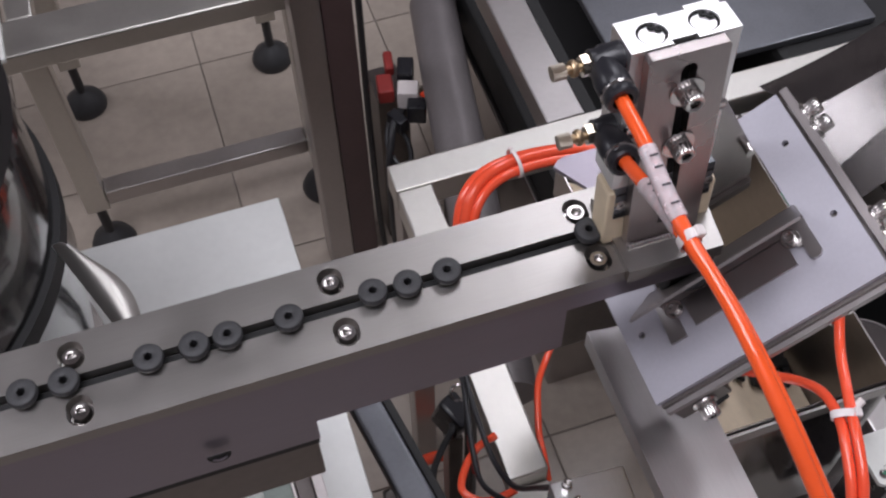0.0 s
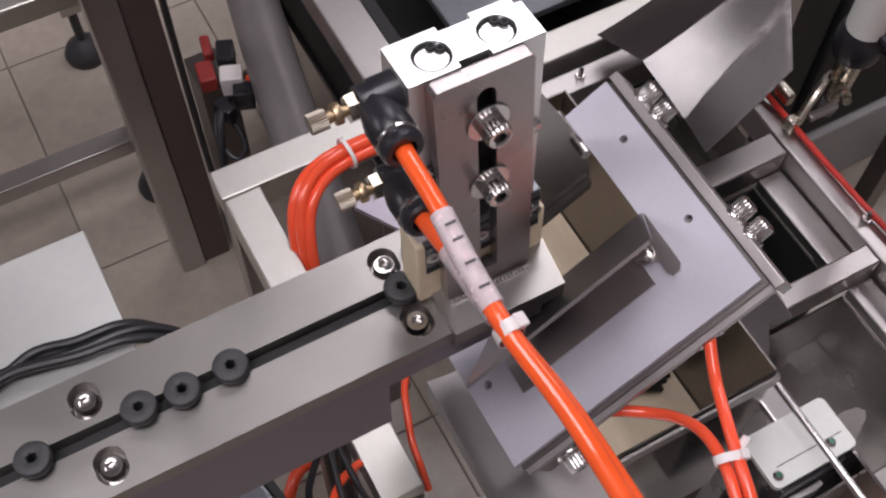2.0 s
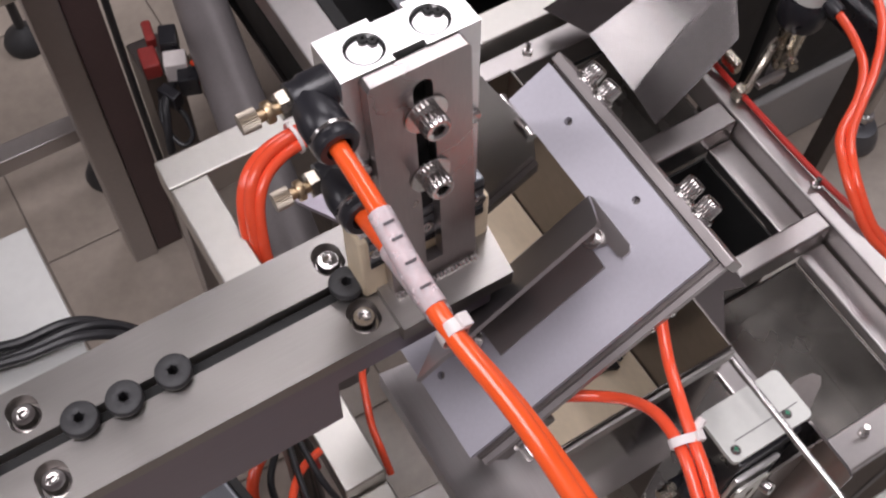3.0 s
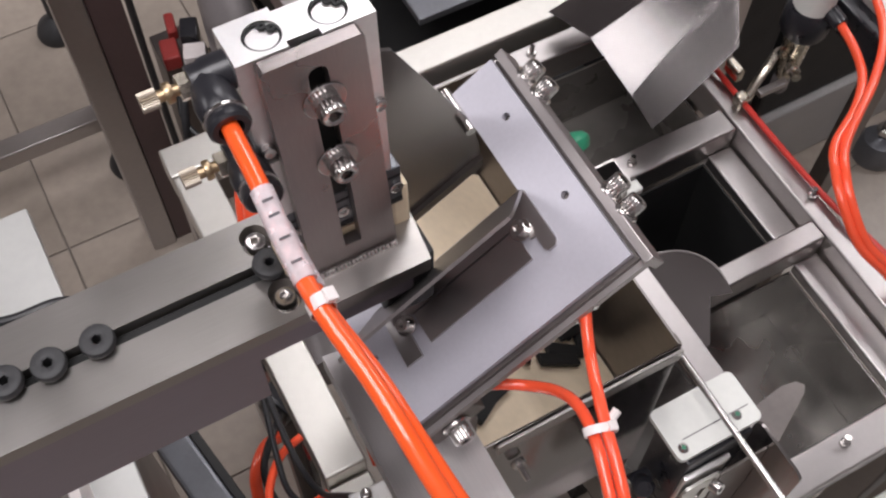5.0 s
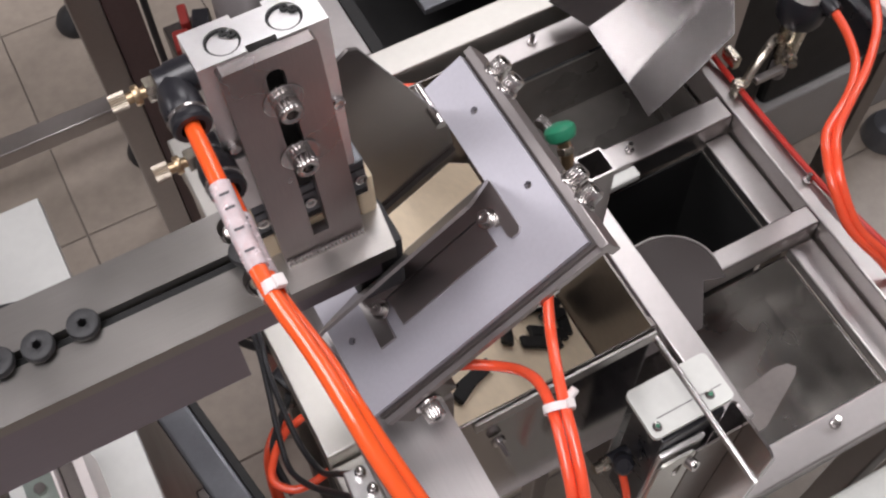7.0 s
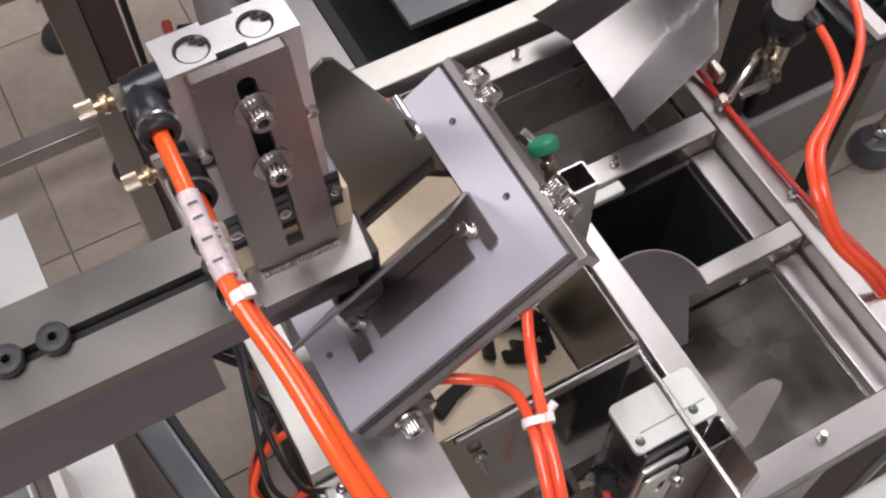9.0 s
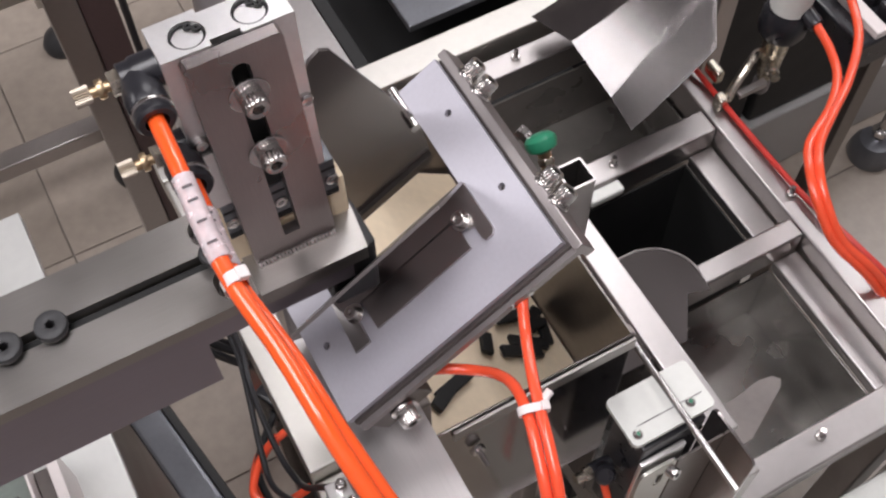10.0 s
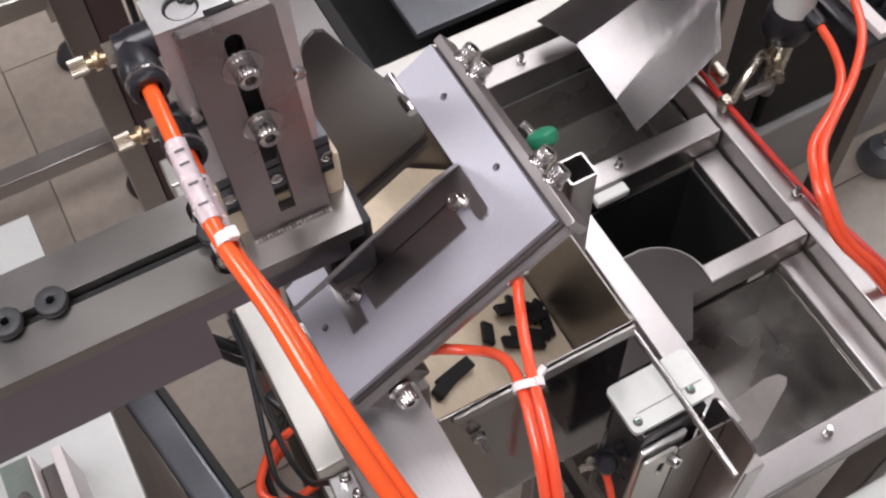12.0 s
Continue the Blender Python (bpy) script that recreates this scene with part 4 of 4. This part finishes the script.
# ---- beneath the feeder track ----
base = thing("vibrating_unit", (-0.17, 0.15, FLOOR), "grey steel base plate of the vibrating feeder", "vibrating unit")
part("plate", box(-0.2600, -0.0870, 0.0300, 0.3170, 0.340, 0.352, 0.001), PALE_STEEL, base)
part("pedestal", box(-0.2450, -0.1000, 0.0600, 0.2900, FLOOR, 0.3395, 0.002), DARK_STEEL, base)
for pts in ([(-0.255, 0.200, 0.357), (-0.225, 0.218, 0.357), (-0.200, 0.228, 0.357), (-0.169, 0.236, 0.357), (-0.123, 0.229, 0.357), (-0.089, 0.227, 0.358), (-0.066, 0.222, 0.350), (-0.040, 0.210, 0.320), (0.000, 0.205, 0.250), (0.030, 0.200, 0.150), (0.032, 0.200, -0.310)],
            [(-0.255, 0.185, 0.357), (-0.220, 0.206, 0.357), (-0.190, 0.222, 0.363), (-0.160, 0.229, 0.364), (-0.120, 0.222, 0.363), (-0.090, 0.219, 0.362), (-0.064, 0.212, 0.350), (-0.042, 0.202, 0.318), (0.000, 0.196, 0.246), (0.028, 0.190, 0.150), (0.030, 0.190, -0.310)],
            [(-0.255, 0.170, 0.357), (-0.225, 0.196, 0.357), (-0.195, 0.216, 0.357), (-0.150, 0.240, 0.357), (-0.118, 0.236, 0.357), (-0.090, 0.234, 0.357), (-0.070, 0.228, 0.345), (-0.046, 0.217, 0.312), (0.000, 0.212, 0.246), (0.030, 0.212, 0.150), (0.032, 0.212, -0.310)]):
    whole("power_cable", sweep(pts, 0.0034, 10), CABLE, "black cable lying across the feeder base", "cable", "cables under the track")
coil = thing("magnet_block", (-0.13, 0.07, 0.352), "dark magnet block with white edge plates and a grey-green sheet", "block")
part("edge_plate", box(-0.1215, -0.1150, 0.030, 0.1135, 0.3525, 0.400, 0.0008), NYLON, coil, "white edge plate")
part("core", box(-0.1325, -0.1217, 0.030, 0.1120, 0.3525, 0.385, 0.001), DARK_STEEL, coil)
part("edge_plate", box(-0.1345, -0.1328, 0.030, 0.1160, 0.3525, 0.400, 0.0004), NYLON, coil, "white edge plate")
part("clamp", plate([(-0.1520, 0.118), (-0.1520, 0.050), (-0.1348, 0.030), (-0.1348, 0.118)], (), 0.004, pose(0, 0, 0.396)), HAZE, coil, "grey-green clamp sheet")
part("clamp_foot", box(-0.1500, -0.1350, 0.055, 0.112, 0.3525, 0.3915, 0.001), DARK_STEEL, coil)
part("clamp_bolt", hex_head(0.0038, 0.0045, pose(-0.1430, 0.092, 0.3962)), CHROME, coil)
sb = whole("slanted_bar", moved(box(-0.0115, 0.0115, -0.110, 0.070, -0.02, 0.0, 0.003), pose(-0.0625, 0.130, 0.285, 0, 0, 10)), SLATE, "slate grey steel bar below the track", "bar")
part("rubber_edge", moved(box(-0.003, 0.003, -0.110, 0.070, -0.02, 0.001, 0.001), pose(-0.0481, 0.1325, 0.285, 0, 0, 10)), BLACK, sb, "black rubber edge")
part("stand", box(-0.075, -0.055, 0.06, 0.10, FLOOR, 0.2645, 0.002), DARK_STEEL, sb)
for pts in ([(0.012, 0.200, 0.300), (0.0095, 0.161, 0.310), (0.005, 0.140, 0.310), (0.002, 0.105, 0.312), (0.002, 0.073, 0.316), (0.006, 0.048, 0.330), (0.013, 0.030, 0.365), (0.018, 0.016, 0.396)],
            [(0.008, 0.200, 0.296), (0.006, 0.161, 0.304), (-0.001, 0.125, 0.304), (-0.008, 0.092, 0.306), (-0.011, 0.066, 0.310), (-0.004, 0.044, 0.326), (0.006, 0.022, 0.360), (0.013, 0.004, 0.392)]):
    whole("valve_cable", sweep(pts, 0.0021, 10), CABLE, "black cable hanging below the track to a valve", "cable", "cables under the track")
vb = thing("valve_block", (0.05, -0.01, FLOOR), "pale aluminium valve block on a dark stand", "valve")
part("block", moved(box(-0.012, 0.035, -0.022, 0.012, 0.385, 0.406, 0.001), pose(0.0240, 0.003, 0, 0, 0, -4)), ALU, vb)
for x, y in ((0.0215, 0.0100), (0.0235, -0.0020)):
    n = part("nut", lathe([(0.0036, 0, "hex"), (0.0036, 0.004, "hex"), (0.0024, 0.0046), (0.0024, 0.009), (0.0013, 0.009), (0.0013, 0.006), (0.0001, 0.006)], pose(x, y, 0.4062, 0, 0, 15)), CHROME, vb, "bright nut and stud")
part("stand", box(0.0170, 0.0300, -0.0150, 0.0080, FLOOR, 0.3845, 0.001), DARK_STEEL, vb)
for pts in ([(0.012, 0.099, 0.300), (-0.004, 0.094, 0.300), (-0.017, 0.082, 0.300), (-0.024, 0.068, 0.300), (-0.016, 0.057, 0.300), (-0.005, 0.054, 0.300), (0.0115, 0.056, 0.300)],
            [(0.120, 0.222, 0.205), (0.108, 0.205, 0.210), (0.092, 0.187, 0.212), (0.078, 0.169, 0.210), (0.070, 0.149, 0.206), (0.064, 0.130, 0.200), (0.0615, 0.112, 0.196), (0.061, 0.098, 0.180)]):
    whole("air_hose", sweep(pts, 0.0029, 12), HOSE_RED, "red hose looping below the feeder track", "air hose", "hoses below the track")
whole("air_hose", sweep([(0.060, 0.322, -0.26), (0.041, 0.321, -0.25), (0.010, 0.318, -0.245), (-0.012, 0.300, -0.25), (-0.023, 0.282, -0.27), (-0.030, 0.250, -0.312)], 0.0075, 14), HOSE_RED, "thick red hose lying near the floor", "air hose", "hoses below the track")
sol = thing("solenoid_valve", (0.026, 0.238, FLOOR), "black solenoid plug with a thin cable below the track", "solenoid")
part("plug", moved(box(-0.011, 0.011, -0.017, 0.017, -0.03, 0.03, 0.004), pose(0.026, 0.238, 0.040, 15, 0, 25)), PLASTIC, sol)
part("ring", lathe([(0.007, 0), (0.009, 0.001), (0.009, 0.003), (0.007, 0.004), (0.006, 0.002), (0.007, 0)], pose(0.034, 0.246, 0.072, 30, 0, 0), 18), CHROME, sol)
part("lead", sweep([(0.020, 0.222, 0.058), (0.017, 0.215, 0.060), (0.002, 0.200, 0.060), (-0.012, 0.182, 0.058), (-0.016, 0.165, 0.050), (-0.014, 0.140, 0.040)], 0.0034, 10), CABLE, sol)
part("red_lead", sweep([(0.044, 0.252, 0.060), (0.040, 0.226, 0.058), (0.032, 0.200, 0.050), (0.030, 0.180, 0.030)], 0.0040, 10), RED_DULL, sol)
part("stand", box(0.018, 0.034, 0.228, 0.248, FLOOR, 0.006, 0.001), DARK_STEEL, sol)
# a bundle of hoses in the deck opening
for k in range(3):
    o = Vector((0.004 * k, -0.006 * (k - 1), 0.005 * (k % 2)))
    pts = [Vector(q) + o for q in ((0.046, 0.262, 0.200), (0.048, 0.282, 0.262), (0.060, 0.304, 0.292), (0.085, 0.320, 0.300), (0.126, 0.325, 0.300), (0.170, 0.318, 0.298), (0.215, 0.300, 0.290), (0.250, 0.280, 0.200))]
    whole("air_hose", sweep(pts, 0.0046, 14, 8), HOSE_RED, "red hose of a bundle looping through the deck opening", "air hose", "hose bundle")
cable_tie((0.111, 0.3235, 0.303), (1, 0.1, 0), 0.013, 0.011, "clear cable tie round a red hose bundle")
# ---- behind: post, table, pipe and plugs ----
mp = whole("machine_post", box(-0.008, 0.024, 0.670, 0.712, FLOOR, 0.420, 0.002), FRAME, "upright stainless post with a dark brown right side behind the deck frame", "post")
# The post's dark reddish right face, drawn as a separate brown box.
part("cover", box(0.0245, 0.060, 0.674, 0.712, FLOOR, 0.418, 0.002), BROWN, mp, "dark brown right side of the post")
whole("post_cable", sweep([(0.066, 0.676, 0.42), (0.067, 0.675, 0.20), (0.066, 0.676, 0.0), (0.067, 0.675, -0.2), (0.070, 0.668, -0.314)], 0.004, 10), CABLE, "black cable hanging down the post", "cable")
table = thing("steel_table", (-0.14, 0.96, FLOOR), "stainless tube table frame on black levelling feet", "table")
# Legs, top bars and side bar use lighter steel for their bright reflections.
for x, y in ((-0.300, 0.820), (0.018, 0.820), (-0.300, 1.100), (0.005, 1.100)):
    leg = part("leg", box(x - 0.016, x + 0.016, y - 0.016, y + 0.016, FLOOR + 0.10, 0.0805, 0.002), BRIGHT, table)
    part("levelling_foot", lathe([(0.032, 0), (0.033, 0.006), (0.028, 0.018), (0.014, 0.030), (0.009, 0.034), (0.007, 0.036), (0.007, 0.101), (0.0001, 0.101)], pose(x, y, FLOOR + 0.0005), 24), RUBBER, leg, "black rubber levelling foot")
part("cross_bar", box(-0.2835, 0.0015, 0.806, 0.834, -0.212, -0.186, 0.002), FRAME, table)
part("top_bar", box(-0.700, 0.010, 0.790, 0.850, 0.081, 0.110, 0.003), BRIGHT, table)
part("top_bar", box(-0.700, 0.010, 1.070, 1.130, 0.081, 0.110, 0.003), BRIGHT, table)
part("side_bar", box(-0.316, -0.284, 0.8505, 1.0695, 0.082, 0.108, 0.003), BRIGHT, table)
part("table_top", box(-0.700, -0.320, 0.780, 1.140, 0.1105, 0.118, 0.002), WHITE, table, "pale table top")
gp = whole("grey_pipe", sweep([(0.190, 0.800, 0.020), (0.160, 0.640, 0.020), (0.126, 0.440, 0.020), (0.090, 0.250, 0.020)], 0.030, 24), PVC, "thick grey pipe running below the deck", "pipe")
part("stand", box(0.130, 0.170, 0.540, 0.580, FLOOR, -0.008, 0.002), DARK_STEEL, gp)
whole("back_sheet", box(0.215, 0.300, 0.400, 0.900, FLOOR, -0.02, 0.002), SHEET, "bare stainless cover sheet below the deck", "cover")
whole("slotted_bracket", plate([(0.205, 0.10), (0.250, 0.10), (0.250, -0.10), (0.205, -0.06)], [ring(0.222, 0.07, 0.006, 16), ring(0.222, 0.03, 0.006, 16), ring(0.222, -0.02, 0.006, 16)], 0.003, Matrix.Translation((0, 0.80, 0.0)) @ XZ), ANODISED, "grey bracket with a row of round holes", "bracket")
PQ = Matrix.Translation((0.112, 0.690, 0.0)) @ Matrix.Scale(0.72, 4) @ Matrix.Translation((-0.110, -0.730, 0.0))
plug = thing("valve_plugs", (0.105, 0.740, FLOOR), "cluster of black and white valve plugs with red hose", "valve plugs")
part("white_plug", moved(box(-0.018, 0.018, -0.016, 0.016, -0.02, 0.02, 0.003), PQ @ pose(0.120, 0.720, 0.0, 0, 0, -20)), NYLON, plug)
part("black_plug", moved(box(-0.014, 0.014, -0.020, 0.020, -0.02, 0.02, 0.003), PQ @ pose(0.128, 0.760, 0.010, 0, 0, -20)), PLASTIC, plug)
part("black_plug", moved(box(-0.016, 0.016, -0.014, 0.014, -0.02, 0.02, 0.003), PQ @ pose(0.126, 0.690, -0.010, 0, 0, -20)), PLASTIC, plug)
part("black_plug", moved(box(-0.010, 0.010, -0.018, 0.018, -0.015, 0.015, 0.003), PQ @ pose(0.090, 0.685, -0.020, 0, 0, 25)), PLASTIC, plug)
part("red_plug", moved(box(-0.014, 0.014, -0.022, 0.022, -0.015, 0.015, 0.004), PQ @ pose(0.088, 0.750, -0.005, 0, 0, -10)), RED_DULL, plug)
part("red_plug", moved(box(-0.008, 0.008, -0.022, 0.022, -0.010, 0.010, 0.004), PQ @ pose(0.108, 0.795, 0.005, 0, 0, -10)), RED_DULL, plug)
part("nickel_end", sweep([(0.134, 0.680, 0.0), (0.142, 0.685, 0.0)], 0.006, 12), NICKEL, plug)
part("hose", sweep([(0.138, 0.680, 0.0), (0.142, 0.665, -0.005), (0.146, 0.640, -0.02), (0.140, 0.580, -0.05), (0.136, 0.520, -0.08)], 0.0055, 12), HOSE_RED, plug, "red hose")
part("cable", sweep([(0.090, 0.670, -0.02), (0.078, 0.640, -0.03), (0.085, 0.610, -0.04), (0.100, 0.615, -0.04), (0.104, 0.640, -0.035), (0.098, 0.662, -0.03)], 0.0032, 10), CABLE, plug)
part("cable", sweep([(0.112, 0.680, -0.02), (0.092, 0.655, -0.01), (0.082, 0.635, -0.02), (0.072, 0.615, -0.06), (0.070, 0.600, -0.20)], 0.005, 10), CABLE, plug)
part("bracket", box(0.085, 0.125, 0.700, 0.760, FLOOR, -0.024, 0.002), DARK_STEEL, plug)

# ---- the bowl feeder and its outlet ----
bowl = thing("bowl_feeder", (-0.345, 0.20, FLOOR), "polished black feeder bowl beside the track", "bowl feeder")
part("bowl", lathe([(0.110, 0.420), (0.135, 0.440), (0.148, 0.520), (0.150, 0.620), (0.150, 0.640), (0.153, 0.643), (0.153, 0.650), (0.147, 0.650), (0.145, 0.620), (0.138, 0.540), (0.0001, 0.520)], pose(-0.352, 0.190, 0) @ Matrix.Diagonal((0.95, 0.95, 1, 1)), 64), BLACK_GLOSS, bowl)
part("rim_band", lathe([(0.1485, 0.560), (0.1525, 0.562), (0.1525, 0.574), (0.1490, 0.576), (0.1485, 0.560)], pose(-0.352, 0.190, 0) @ Matrix.Diagonal((0.95, 0.95, 1, 1)), 64), BLACK, bowl)
part("drive", lathe([(0.130, FLOOR), (0.130, 0.410), (0.105, 0.4195), (0.0001, 0.4195)], pose(-0.352, 0.190, 0), 48), DARK_STEEL, bowl)
lip = bmesh.new()
grid = []
for i in range(11):
    a = i / 10
    row = []
    for j in range(9):
        b = j / 8
        x = (-0.2070 + 0.0140 * b) + (0.0216 + 0.004 * b - 0.0076 * b) * a + 0.006 * b * math.sin(math.pi * a)
        y = (0.1266 - 0.0114 * b) - (0.0528 - 0.0133 * b) * a
        row.append(lip.verts.new((x, y, 0.610 + 0.010 * math.sin(math.pi * (0.1 + 0.75 * b)) - 0.006 * a)))
    grid.append(row)
for i in range(10):
    for j in range(8):
        lip.faces.new((grid[i][j], grid[i + 1][j], grid[i + 1][j + 1], grid[i][j + 1]))
bmesh.ops.recalc_face_normals(lip, faces=lip.faces[:])
bmesh.ops.solidify(lip, geom=lip.faces[:], thickness=0.0012)
part("outlet_lip", lip, BRIGHT, bowl, "bright curved sheet steel outlet")

# ---- assumed ceiling lights and floor tiles ----
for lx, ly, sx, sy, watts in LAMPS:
    fx = thing("ceiling_light", (lx, ly, 2.6), "assumed white ceiling light fitting, out of view", "ceiling light", "ceiling lights")
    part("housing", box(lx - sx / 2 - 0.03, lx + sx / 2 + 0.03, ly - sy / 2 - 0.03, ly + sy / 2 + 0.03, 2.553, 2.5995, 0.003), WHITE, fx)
TX, TY = 0.30, 0.20
me = None
for i in range(-7, 8):
    for j in range(-4, 14):
        x0, y0 = -0.11 + TX * i, 0.73 + TY * (j - 4)
        if x0 < -1.2 or x0 > 1.9 or y0 < -0.9 or y0 > 2.6:
            continue
        if me is None:
            t = part("tile", box(0.001, TX - 0.001, 0.001, TY - 0.001, -0.0028, 0.0, 0.0010, 1), TILE, floor)
            me = t.data
        else:
            t = new("tile", me)
            t.parent = floor
        t.matrix_parent_inverse = Matrix.Identity(4)
        t.location = (x0, y0, FLOOR + 0.0002 * math.sin(7 * i + 3 * j))
rest = []
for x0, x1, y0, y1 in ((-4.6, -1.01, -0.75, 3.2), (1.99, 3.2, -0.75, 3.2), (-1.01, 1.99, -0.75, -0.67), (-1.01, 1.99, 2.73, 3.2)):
    nx, ny = max(1, round((x1 - x0) / 0.3)), max(1, round((y1 - y0) / 0.2))
    for i in range(nx):
        for j in range(ny):
            dx, dy = (x1 - x0) / nx, (y1 - y0) / ny
            rest.append((x0 + dx * i + 0.0015, x0 + dx * (i + 1) - 0.0015, y0 + dy * j + 0.0015, y0 + dy * (j + 1) - 0.0015))
vs, fs = [], []
for a, b, c, d in rest:
    k = len(vs)
    vs += [(a, c, FLOOR), (b, c, FLOOR), (b, d, FLOOR), (a, d, FLOOR), (a, c, FLOOR - 0.0028), (b, c, FLOOR - 0.0028), (b, d, FLOOR - 0.0028), (a, d, FLOOR - 0.0028)]
    fs += [(k, k + 1, k + 2, k + 3), (k, k + 4, k + 5, k + 1), (k + 1, k + 5, k + 6, k + 2), (k + 2, k + 6, k + 7, k + 3), (k + 3, k + 7, k + 4, k)]
md = bpy.data.meshes.new("far_tiles")
md.from_pydata(vs, [], fs)
md.materials.append(TILE)
far = new("far_tiles", md)
far.parent = floor
tagged(far, kind="stuff")
